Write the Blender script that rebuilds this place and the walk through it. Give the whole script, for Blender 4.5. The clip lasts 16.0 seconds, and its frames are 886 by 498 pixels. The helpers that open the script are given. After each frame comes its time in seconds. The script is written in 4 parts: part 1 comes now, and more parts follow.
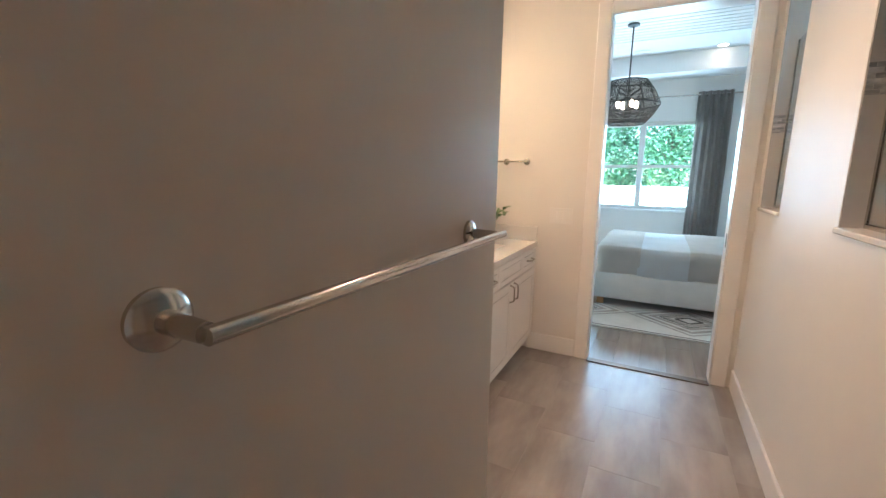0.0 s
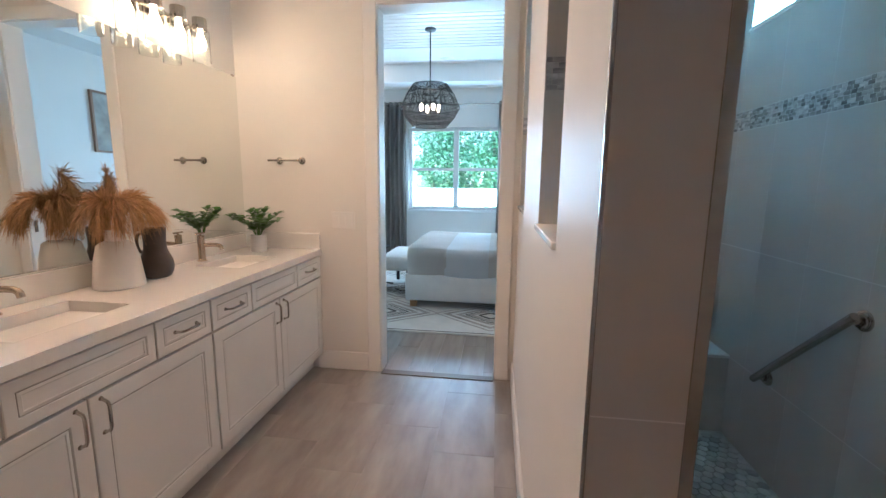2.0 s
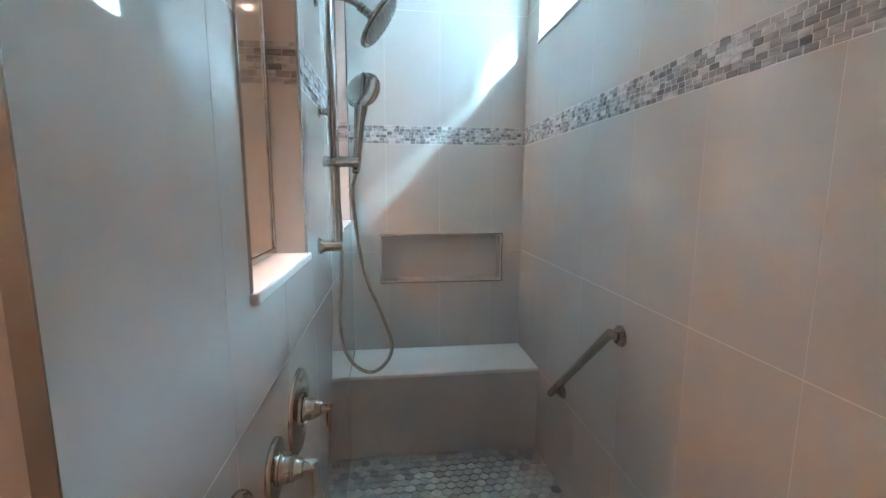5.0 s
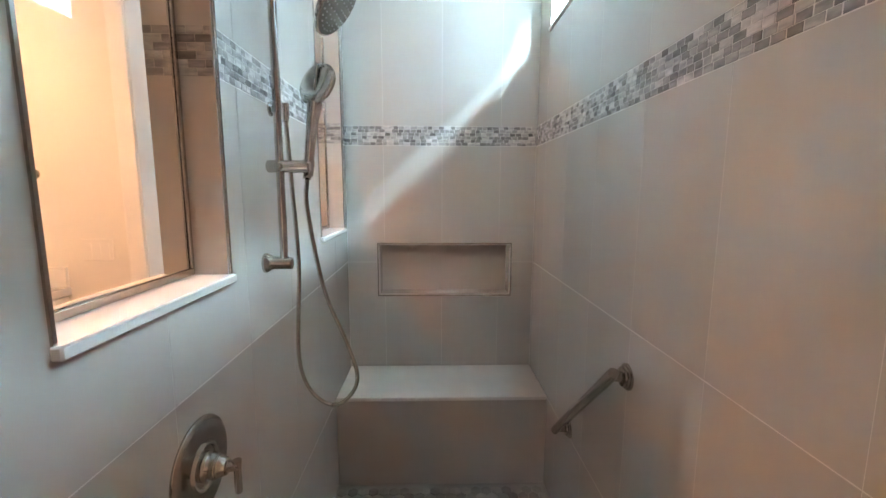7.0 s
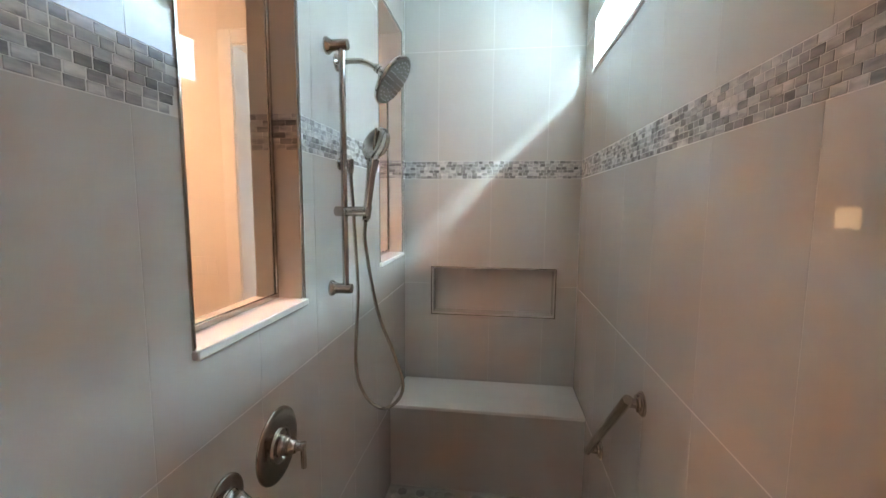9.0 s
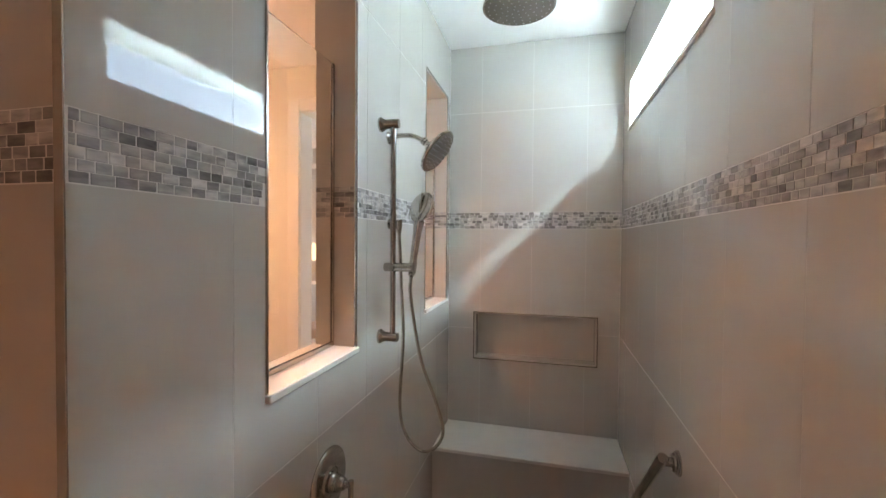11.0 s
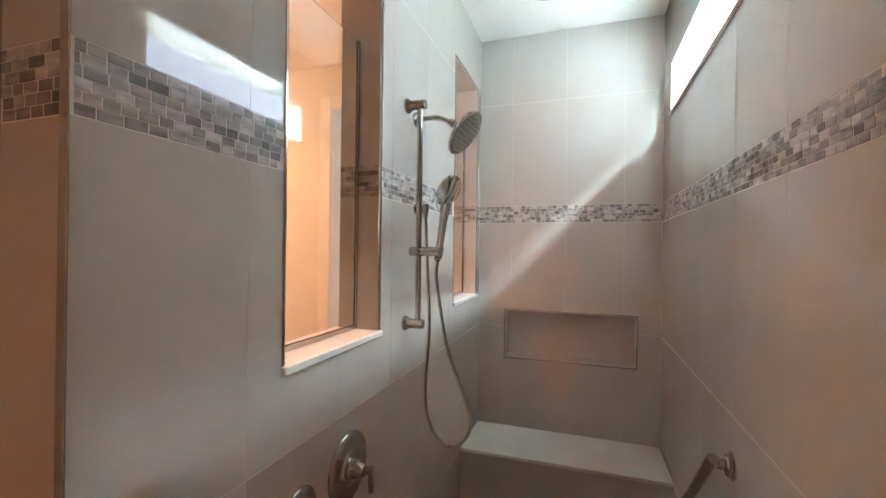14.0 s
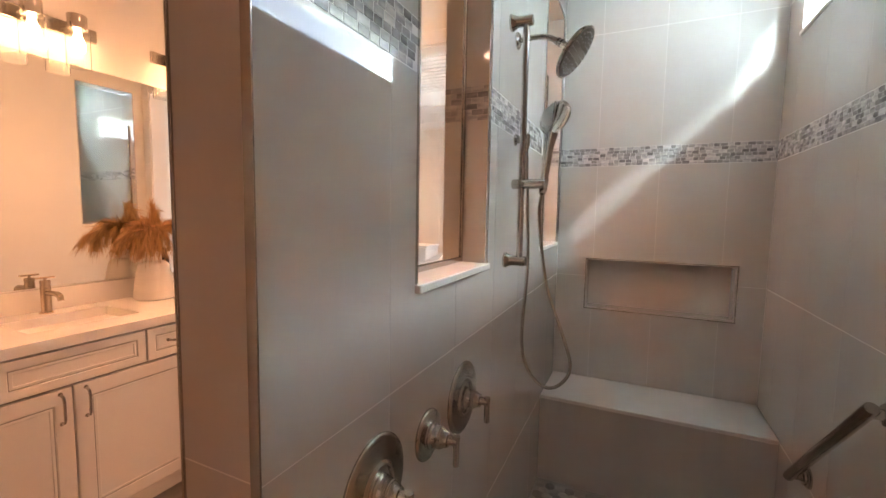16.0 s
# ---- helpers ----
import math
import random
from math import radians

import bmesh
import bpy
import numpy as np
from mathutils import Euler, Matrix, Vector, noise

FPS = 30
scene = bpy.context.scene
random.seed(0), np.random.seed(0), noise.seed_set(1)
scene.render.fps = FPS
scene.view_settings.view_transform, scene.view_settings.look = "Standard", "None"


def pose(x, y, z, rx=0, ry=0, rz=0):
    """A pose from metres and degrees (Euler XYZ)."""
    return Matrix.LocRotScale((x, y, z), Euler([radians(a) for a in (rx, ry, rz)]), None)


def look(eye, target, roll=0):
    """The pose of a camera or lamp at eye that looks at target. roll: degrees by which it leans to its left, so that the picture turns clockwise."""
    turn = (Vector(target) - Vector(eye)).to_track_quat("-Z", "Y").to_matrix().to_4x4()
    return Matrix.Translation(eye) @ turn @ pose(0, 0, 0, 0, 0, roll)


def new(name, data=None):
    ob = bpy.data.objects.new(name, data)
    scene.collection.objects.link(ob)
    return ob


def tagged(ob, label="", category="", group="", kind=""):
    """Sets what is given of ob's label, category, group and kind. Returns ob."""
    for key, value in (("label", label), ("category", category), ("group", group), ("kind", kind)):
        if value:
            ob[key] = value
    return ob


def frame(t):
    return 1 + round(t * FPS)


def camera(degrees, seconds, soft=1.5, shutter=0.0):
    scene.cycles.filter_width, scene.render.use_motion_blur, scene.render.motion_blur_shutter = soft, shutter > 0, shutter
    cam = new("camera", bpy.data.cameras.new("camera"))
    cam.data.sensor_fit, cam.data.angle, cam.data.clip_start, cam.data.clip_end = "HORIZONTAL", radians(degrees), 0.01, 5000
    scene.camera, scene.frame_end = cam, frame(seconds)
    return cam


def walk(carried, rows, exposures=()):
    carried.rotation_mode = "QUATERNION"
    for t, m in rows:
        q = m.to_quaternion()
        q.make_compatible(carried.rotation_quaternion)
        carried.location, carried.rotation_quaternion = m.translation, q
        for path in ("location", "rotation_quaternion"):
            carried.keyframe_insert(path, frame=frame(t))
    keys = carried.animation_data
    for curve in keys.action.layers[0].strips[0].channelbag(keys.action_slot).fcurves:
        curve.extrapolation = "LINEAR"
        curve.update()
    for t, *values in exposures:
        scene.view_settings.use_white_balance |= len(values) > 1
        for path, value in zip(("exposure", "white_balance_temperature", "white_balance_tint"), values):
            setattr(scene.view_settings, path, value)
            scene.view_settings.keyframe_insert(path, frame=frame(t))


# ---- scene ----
cam = camera(93.6, 16.0)
PATH = [
    (0, (0.218, 0.181, 1.356), (-0.676, 1.936, 1.012), 0.9),
    (0.5, (0.332, 0.306, 1.35), (-0.417, 2.13, 1.017), 0.7),
    (1, (0.423, 0.404, 1.339), (-0.161, 2.289, 1.015), 0.8),
    (1.5, (0.518, 0.51, 1.341), (0.107, 2.441, 1.021), 0.8),
    (2, (0.634, 0.618, 1.338), (0.38, 2.577, 1.024), 0.6),
    (2.5, (0.733, 0.721, 1.329), (0.633, 2.695, 1.025), 0.5),
    (3, (0.82, 0.785, 1.323), (0.845, 2.762, 1.026), 0.4),
    (3.5, (0.894, 0.824, 1.328), (1.017, 2.798, 1.029), 0.3),
    (4, (0.985, 0.854, 1.342), (1.175, 2.823, 1.05), 0.3),
    (4.5, (1.08, 0.873, 1.353), (1.306, 2.84, 1.074), 0.1),
    (5, (1.143, 0.906, 1.373), (1.389, 2.871, 1.091), 0.2),
    (7.5, (1.409, 1.114, 1.402), (1.387, 3.096, 1.136), 0.3),
    (8, (1.432, 1.049, 1.423), (1.332, 3.031, 1.171), 0.4),
    (8.5, (1.459, 0.969, 1.453), (1.271, 2.946, 1.216), 0.3),
    (9, (1.481, 0.906, 1.482), (1.213, 2.876, 1.269), 0.4),
    (9.5, (1.489, 0.857, 1.508), (1.151, 2.82, 1.33), 0.4),
    (12, (1.555, 0.78, 1.57), (0.996, 2.7, 1.599), 0.6),
    (12.5, (1.557, 0.78, 1.563), (0.976, 2.693, 1.611), 0.6),
    (13, (1.555, 0.792, 1.543), (0.954, 2.699, 1.596), 0.6),
    (13.5, (1.551, 0.821, 1.506), (0.929, 2.722, 1.543), 0.7),
    (14, (1.537, 0.848, 1.464), (0.89, 2.74, 1.468), 0.7),
    (14.5, (1.514, 0.86, 1.425), (0.836, 2.741, 1.392), 0.7),
    (15, (1.475, 0.854, 1.388), (0.752, 2.718, 1.311), 0.8),
    (15.5, (1.416, 0.843, 1.368), (0.647, 2.685, 1.241), 1.0),
    (16, (1.323, 0.839, 1.355), (0.492, 2.651, 1.183), 1.0),
]
# world, sun, large lights
world = bpy.data.worlds.new("world")
scene.world = world
world.use_nodes = True
sky = world.node_tree.nodes.new("ShaderNodeTexSky")
sky.sky_type, sky.sun_disc = "NISHITA", False
sky.sun_elevation, sky.sun_rotation = radians(58), radians(200)
world.node_tree.links.new(sky.outputs[0], world.node_tree.nodes["Background"].inputs["Color"])
world.node_tree.nodes["Background"].inputs["Strength"].default_value = 0.15


def lamp(name, kind, place, target, power, colour, size=0.1, size_y=0.0, angle=0.0):
    d = bpy.data.lights.new(name, kind)
    d.energy, d.color = power, colour
    if kind == "AREA":
        d.shape, d.size, d.size_y = "RECTANGLE", size, size_y or size
    elif kind == "SUN":
        d.angle = radians(angle)
    else:
        d.shadow_soft_size = size
    ob = new(name, d)
    ob.matrix_world = look(place, target)
    return ob


SUN = Vector((-math.sin(radians(200)) * -1, math.cos(radians(200)), 0))
lamp("sun", "SUN", (3, -8, 11), (0, 0, 0), 4.4, (1, 0.95, 0.88), angle=0.5)
# the bright strip of sky between the window head and the eave outside the shower
lamp("high_sky_light", "AREA", (2.6, 1.5, 3.32), (1.0, 1.5, 3.32), 600, (0.44, 0.86, 1.0), 3.8, 1.0)
lamp("shower_window_light", "AREA", (2.125, 2.575, 2.275), (1.0, 2.575, 2.2), 0.6, (0.38, 0.82, 1.0), 1.14, 0.235)
lamp("bedroom_window_light", "AREA", (-0.075, 7.66, 1.57), (-0.075, 5, 1.2), 14, (0.60, 0.86, 1.0), 1.45, 1.25)
WARM = (1.0, 0.43, 0.16)
for yc in (1.695, 2.66):
    for k in range(4):
        lamp("vanity_bulb_light", "POINT", (-1.04, yc - 0.24 + k * 0.16, 2.085), (0, 0, 0), 0.042, WARM, 0.03)
# no fixture in view; inferred from warm light on the partition's south end
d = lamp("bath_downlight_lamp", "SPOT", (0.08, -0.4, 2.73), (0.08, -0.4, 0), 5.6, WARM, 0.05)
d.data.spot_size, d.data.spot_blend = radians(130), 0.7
# unseen fill lamp added to brighten the floor and cabinets
d = lamp("vanity_fill_lamp", "SPOT", (-0.15, 2.1, 2.73), (-0.15, 2.1, 0), 12, (1.0, 0.53, 0.27), 0.05)
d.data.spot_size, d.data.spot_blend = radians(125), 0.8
lamp("pendant_light_lamp", "POINT", (-0.2, 5.72, 2.25), (0, 0, 0), 1.4, (1.0, 0.72, 0.45), 0.1)
lamp("table_lamp_bulb", "POINT", (-2.15, 7.0, 1.35), (0, 0, 0), 0.9, (1.0, 0.6, 0.3), 0.05)
# four spots for the bedroom; the pair at y 4.6 is added without fixtures
for x, y in ((-0.95, 6.25), (0.95, 6.25), (-0.95, 4.6), (0.95, 4.6)):
    d = lamp("downlight_lamp", "SPOT", (x, y, 3.0), (x, y, 0), 1.8, (1.0, 0.82, 0.62), 0.04)
    d.data.spot_size, d.data.spot_blend = radians(100), 0.6

EXPO = [(0.0, 2.8, 5350, 8), (1.0, 2.7, 5250, 8), (2.0, 2.6, 5000, 9), (2.5, 2.6, 4700, 8), (3.5, 2.85, 4700, 9), (4.2, 3.05, 5100, 14), (5.0, 3.3, 6150, 24),
        (7.5, 3.2, 7250, 32), (12.0, 2.85, 8350, 41), (14.0, 2.9, 8500, 43), (16.0, 3.0, 8550, 44)]
walk(cam, [(t, look(eye, target, roll)) for t, eye, target, roll in PATH], EXPO)

# ---- tools ----
def linked(name, bm, material, parent=None, smooth=0.0):
    me = bpy.data.meshes.new(name)
    bmesh.ops.recalc_face_normals(bm, faces=bm.faces)
    bm.to_mesh(me)
    bm.free()
    if smooth:
        for p in me.polygons:
            p.use_smooth = True
        me.set_sharp_from_angle(angle=radians(smooth))
    me.materials.append(material)
    ob = new(name, me)
    if parent:
        ob.parent = parent
    return ob


def part(name, bm, material, parent, label="", smooth=40.0, kind=""):
    ob = linked(name, bm, material, parent, smooth)
    return tagged(ob, label=label, kind=kind)


def thing(name, label, category, place=(0, 0, 0), group="", turn=0.0):
    ob = new(name)
    ob.location, ob.rotation_euler = place, (0, 0, radians(turn))
    return tagged(ob, label, category, group)


def bx(bm, lo, hi, bev=0.0, seg=1):
    vs = [bm.verts.new((x, y, z)) for z in (lo[2], hi[2]) for y in (lo[1], hi[1]) for x in (lo[0], hi[0])]
    fs = [bm.faces.new([vs[i] for i in q]) for q in ((0, 2, 3, 1), (4, 5, 7, 6), (0, 1, 5, 4), (2, 6, 7, 3), (0, 4, 6, 2), (1, 3, 7, 5))]
    if bev:
        es = list({e for f in fs for e in f.edges})
        bmesh.ops.bevel(bm, geom=es, offset=bev, segments=seg, affect="EDGES", profile=0.5)
    return bm


def box(lo, hi, bev=0.0, seg=1):
    return bx(bmesh.new(), lo, hi, bev, seg)


def ring(bm, c, u, v, r, n):
    return [bm.verts.new(Vector(c) + r * (math.cos(a) * u + math.sin(a) * v)) for a in (2 * math.pi * i / n for i in range(n))]


def sides(axis):
    axis = axis.normalized()
    u = axis.cross(Vector((0, 0, 1)) if abs(axis.z) < 0.9 else Vector((1, 0, 0))).normalized()
    return u, axis.cross(u)


def stack(bm, c, axis, profile, n=24):
    """A turned shape: profile of (radius, distance along the axis)."""
    axis = Vector(axis).normalized()
    u, v = sides(axis)
    rows = [ring(bm, Vector(c) + axis * h, u, v, max(r, 0.0002), n) for r, h in profile]
    for a, b in zip(rows, rows[1:]):
        for i in range(n):
            bm.faces.new((a[i], a[(i + 1) % n], b[(i + 1) % n], b[i]))
    bm.faces.new(rows[0])
    bm.faces.new(rows[-1][::-1])
    return bm


def tube(bm, pts, r, n=12):
    pts = [Vector(p) for p in pts]
    rows, u = [], None
    for i, p in enumerate(pts):
        d = (pts[min(i + 1, len(pts) - 1)] - pts[max(i - 1, 0)]).normalized()
        if u is None:
            u, _ = sides(d)
        u = (u - d * u.dot(d)).normalized()
        rr = r(i / (len(pts) - 1)) if callable(r) else r
        rows.append(ring(bm, p, u, d.cross(u), rr, n))
    for a, b in zip(rows, rows[1:]):
        for i in range(n):
            bm.faces.new((a[i], a[(i + 1) % n], b[(i + 1) % n], b[i]))
    bm.faces.new(rows[0])
    bm.faces.new(rows[-1][::-1])
    return bm


def bent(pts, steps=8):
    """A smooth line through the points."""
    p = [Vector(q) for q in pts]
    p = [2 * p[0] - p[1]] + p + [2 * p[-1] - p[-2]]
    out = []
    for i in range(1, len(p) - 2):
        for k in range(steps):
            t = k / steps
            out.append(0.5 * (2 * p[i] + (p[i + 1] - p[i - 1]) * t + (2 * p[i - 1] - 5 * p[i] + 4 * p[i + 1] - p[i + 2]) * t * t
                              + (3 * p[i] - p[i - 1] - 3 * p[i + 1] + p[i + 2]) * t ** 3))
    return out + [p[-2]]


def slab(bm, u0, u1, v0, v1, d0, d1, holes, put):
    """A plate from depth d0 to d1 with rectangular holes; put(u, v, d) gives the place."""
    us = sorted({u0, u1, *[h for q in holes for h in q[:2] if u0 < h < u1]})
    vs = sorted({v0, v1, *[h for q in holes for h in q[2:] if v0 < h < v1]})
    solid = {}
    for i in range(len(us) - 1):
        for j in range(len(vs) - 1):
            a, b = (us[i] + us[i + 1]) / 2, (vs[j] + vs[j + 1]) / 2
            solid[i, j] = not any(q[0] < a < q[1] and q[2] < b < q[3] for q in holes)
    memo = {}

    def vert(i, j, d):
        if (i, j, d) not in memo:
            memo[i, j, d] = bm.verts.new(put(us[i], vs[j], (d0, d1)[d]))
        return memo[i, j, d]
    for (i, j), s in solid.items():
        if not s:
            continue
        c = [(i, j), (i + 1, j), (i + 1, j + 1), (i, j + 1)]
        for d in (0, 1):
            bm.faces.new([vert(*q, d) for q in c])
        for k, (di, dj) in enumerate(((0, -1), (1, 0), (0, 1), (-1, 0))):
            if not solid.get((i + di, j + dj), False):
                a, b = c[k], c[(k + 1) % 4]
                bm.faces.new((vert(*a, 0), vert(*b, 0), vert(*b, 1), vert(*a, 1)))
    return bm


# ---- materials ----
def mat(name, colour, rough=0.5, metal=0.0, spread=0.06, scale=3.0, fine=60.0, bump=0.0, stretch=(1, 1, 1), each=0.0, coat=0.0, spec=0.5, island=False, second=None, tint=0.5):
    m = bpy.data.materials.new(name)
    m.use_nodes = True
    nt = m.node_tree
    p = nt.nodes["Principled BSDF"]
    p.inputs["Metallic"].default_value = metal
    p.inputs["Specular IOR Level"].default_value = spec
    p.inputs["Coat Weight"].default_value = coat
    p.inputs["Coat Roughness"].default_value = 0.05
    co = nt.nodes.new("ShaderNodeTexCoord")
    mp = nt.nodes.new("ShaderNodeMapping")
    mp.inputs["Scale"].default_value = stretch
    nt.links.new(co.outputs["Object"], mp.inputs["Vector"])
    n1 = nt.nodes.new("ShaderNodeTexNoise")
    n1.inputs["Scale"].default_value, n1.inputs["Detail"].default_value = scale, 5
    n2 = nt.nodes.new("ShaderNodeTexNoise")
    n2.inputs["Scale"].default_value, n2.inputs["Detail"].default_value = fine, 3
    for n in (n1, n2):
        nt.links.new(mp.outputs[0], n.inputs["Vector"])
    rnd = nt.nodes.new("ShaderNodeNewGeometry" if island else "ShaderNodeObjectInfo").outputs["Random Per Island" if island else "Random"]
    if each:
        off = nt.nodes.new("ShaderNodeVectorMath")
        off.operation = "SCALE"
        off.inputs[0].default_value = (17, 9, 13)
        nt.links.new(rnd, off.inputs["Scale"])
        add = nt.nodes.new("ShaderNodeVectorMath")
        nt.links.new(mp.outputs[0], add.inputs[0])
        nt.links.new(off.outputs[0], add.inputs[1])
        for n in (n1, n2):
            nt.links.new(add.outputs[0], n.inputs["Vector"])
    mix = nt.nodes.new("ShaderNodeMix")
    mix.data_type = "RGBA"
    lo = [c * (1 - spread * 2.2) for c in colour]
    hi = list(second) if second else [min(1, c * (1 + spread * 2.2)) for c in colour]
    if second:
        lo = list(colour)
    mix.inputs[6].default_value, mix.inputs[7].default_value = (*lo, 1), (*hi, 1)
    s = nt.nodes.new("ShaderNodeMath")
    s.operation = "MULTIPLY_ADD"
    s.inputs[1].default_value = 0.3
    nt.links.new(n2.outputs["Fac"], s.inputs[0])
    s2 = nt.nodes.new("ShaderNodeMapRange")
    s2.inputs["From Min"].default_value, s2.inputs["From Max"].default_value = 0.3, 0.7
    s2.inputs["To Max"].default_value = 0.7
    nt.links.new(n1.outputs["Fac"], s2.inputs["Value"])
    nt.links.new(s2.outputs[0], s.inputs[2])
    nt.links.new(s.outputs[0], mix.inputs[0])
    out = mix.outputs[2]
    if each:
        hsv = nt.nodes.new("ShaderNodeHueSaturation")
        mr = nt.nodes.new("ShaderNodeMapRange")
        mr.inputs["To Min"].default_value, mr.inputs["To Max"].default_value = 1 - each, 1 + each
        nt.links.new(rnd, mr.inputs["Value"])
        nt.links.new(mr.outputs[0], hsv.inputs["Value"])
        nt.links.new(out, hsv.inputs["Color"])
        out = hsv.outputs[0]
    nt.links.new(out, p.inputs["Base Color"])
    rr = nt.nodes.new("ShaderNodeMapRange")
    rr.inputs["To Min"].default_value, rr.inputs["To Max"].default_value = rough * 0.85, rough * 1.15
    nt.links.new(n2.outputs["Fac"], rr.inputs["Value"])
    nt.links.new(rr.outputs[0], p.inputs["Roughness"])
    if bump:
        b = nt.nodes.new("ShaderNodeBump")
        b.inputs["Strength"].default_value, b.inputs["Distance"].default_value = min(1, bump), 0.002
        nt.links.new(n2.outputs["Fac"], b.inputs["Height"])
        nt.links.new(b.outputs[0], p.inputs["Normal"])
    return m


def clear(name, colour=(0.95, 0.98, 0.97), rough=0.0, ior=1.45):
    m = bpy.data.materials.new(name)
    m.use_nodes = True
    p = m.node_tree.nodes["Principled BSDF"]
    p.inputs["Base Color"].default_value = (*colour, 1)
    p.inputs["Transmission Weight"].default_value = 1.0
    p.inputs["Roughness"].default_value, p.inputs["IOR"].default_value = rough, ior
    return m


def glow(name, colour, power):
    m = bpy.data.materials.new(name)
    m.use_nodes = True
    p = m.node_tree.nodes["Principled BSDF"]
    p.inputs["Base Color"].default_value = (*colour, 1)
    p.inputs["Emission Color"].default_value = (*colour, 1)
    p.inputs["Emission Strength"].default_value = power
    return m


PAINT = mat("wall_paint", (0.78, 0.765, 0.735), 0.5, spread=0.012, scale=1.5, fine=180, bump=0.12)
TRIM = mat("trim_paint", (0.84, 0.835, 0.82), 0.3, spread=0.01, fine=90, bump=0.05)
CEIL = mat("ceiling_paint", (0.84, 0.84, 0.83), 0.75, spread=0.01, fine=150, bump=0.15)
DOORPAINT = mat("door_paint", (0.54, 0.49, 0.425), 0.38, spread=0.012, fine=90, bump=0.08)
FLOORTILE = mat("floor_tile", (0.20, 0.178, 0.158), 0.3, spread=0.1, scale=2.6, fine=10, bump=0.03, stretch=(2.8, 0.8, 1), each=0.03, second=(0.42, 0.39, 0.36))
GROUT = mat("grout", (0.36, 0.335, 0.31), 0.85, spread=0.06, fine=200, bump=0.3)
WALLTILE = mat("glossy_wall_tile", (0.56, 0.54, 0.515), 0.022, spread=0.02, scale=2.0, fine=40, bump=0.0, each=0.012, coat=0.6)
WALLGROUT = mat("wall_grout", (0.70, 0.69, 0.67), 0.8, spread=0.04, fine=200)
MOSAIC = mat("mosaic_tile", (0.17, 0.17, 0.185), 0.12, spread=0.45, scale=16, fine=60, stretch=(1, 1, 4), each=0.5, second=(0.60, 0.585, 0.57))
MOSAICREST = mat("mosaic_tile_joined", (0.17, 0.17, 0.185), 0.12, spread=0.45, scale=16, fine=60, stretch=(1, 1, 4), each=0.5, second=(0.60, 0.585, 0.57), island=True)
HEX = mat("hexagon_stone", (0.24, 0.235, 0.22), 0.4, spread=0.15, scale=14, fine=70, bump=0.25, each=0.28, second=(0.46, 0.45, 0.42))
HEXREST = mat("hexagon_stone_joined", (0.24, 0.235, 0.22), 0.4, spread=0.15, scale=14, fine=70, bump=0.25, each=0.28, second=(0.46, 0.45, 0.42), island=True)
HEXGROUT = mat("floor_grout", (0.42, 0.42, 0.40), 0.85, spread=0.06, fine=200, bump=0.3)
QUARTZ = mat("white_quartz", (0.80, 0.79, 0.77), 0.14, spread=0.012, scale=9, fine=300)
CABINET = mat("white_cabinet_paint", (0.78, 0.77, 0.745), 0.32, spread=0.015, fine=110, bump=0.05)
GLAZE = mat("grey_glaze_line", (0.30, 0.285, 0.265), 0.5, spread=0.08, scale=12)
GAP = mat("shadow_gap", (0.20, 0.19, 0.18), 0.8, spread=0.05)
NICKEL = mat("brushed_nickel", (0.50, 0.47, 0.43), 0.18, 1.0, spread=0.03, scale=8, fine=400, stretch=(1, 1, 9))
CHAMPAGNE = mat("champagne_nickel", (0.58, 0.47, 0.36), 0.25, 1.0, spread=0.03, scale=8, fine=400)
NICKELDARK = mat("dark_nozzle_face", (0.27, 0.25, 0.235), 0.3, 1.0, spread=0.04, scale=10)
STEEL = mat("steel_trim", (0.52, 0.50, 0.47), 0.22, 1.0, spread=0.03, scale=6, fine=300, stretch=(1, 1, 12))
SPUN = mat("spun_nickel_face", (0.30, 0.275, 0.255), 0.36, 1.0, spread=0.0, scale=10)
tan = SPUN.node_tree.nodes.new("ShaderNodeTangent")
tan.direction_type, tan.axis = "RADIAL", "Z"
SPUN.node_tree.nodes["Principled BSDF"].inputs["Anisotropic"].default_value = 0.6
SPUN.node_tree.links.new(tan.outputs[0], SPUN.node_tree.nodes["Principled BSDF"].inputs["Tangent"])
NOZZLE = mat("pale_rubber", (0.62, 0.62, 0.60), 0.5, spread=0.03)
MIRROR = mat("mirror_silver", (0.86, 0.88, 0.86), 0.0, 1.0, spread=0.0)
GLASS = clear("glass")
PORCELAIN = mat("porcelain", (0.82, 0.82, 0.80), 0.08, spread=0.01)
VASEWHITE = mat("white_ceramic", (0.78, 0.76, 0.73), 0.45, spread=0.02, scale=8, fine=120, bump=0.2)
VASEDARK = mat("dark_ceramic", (0.07, 0.055, 0.045), 0.4, spread=0.15, scale=10, fine=90, bump=0.3)
LEAF = mat("leaf", (0.05, 0.14, 0.02), 0.3, spread=0.2, scale=14, fine=70, island=True, each=0.25, second=(0.11, 0.27, 0.04))
SOIL = mat("soil", (0.06, 0.045, 0.03), 0.9, spread=0.2, scale=30, bump=0.6)
PAMPAS = mat("dried_grass", (0.34, 0.175, 0.07), 0.75, spread=0.2, scale=20, fine=120, island=True, each=0.35, second=(0.66, 0.42, 0.2))
PLASTIC = mat("white_plastic", (0.80, 0.79, 0.77), 0.3, spread=0.01)
BULB = glow("lit_bulb", (1.0, 0.62, 0.32), 6.0)
BULB2 = glow("lit_candle_bulb", (1.0, 0.72, 0.45), 7.0)
SHADELIT = glow("lit_lampshade", (1.0, 0.70, 0.38), 0.36)
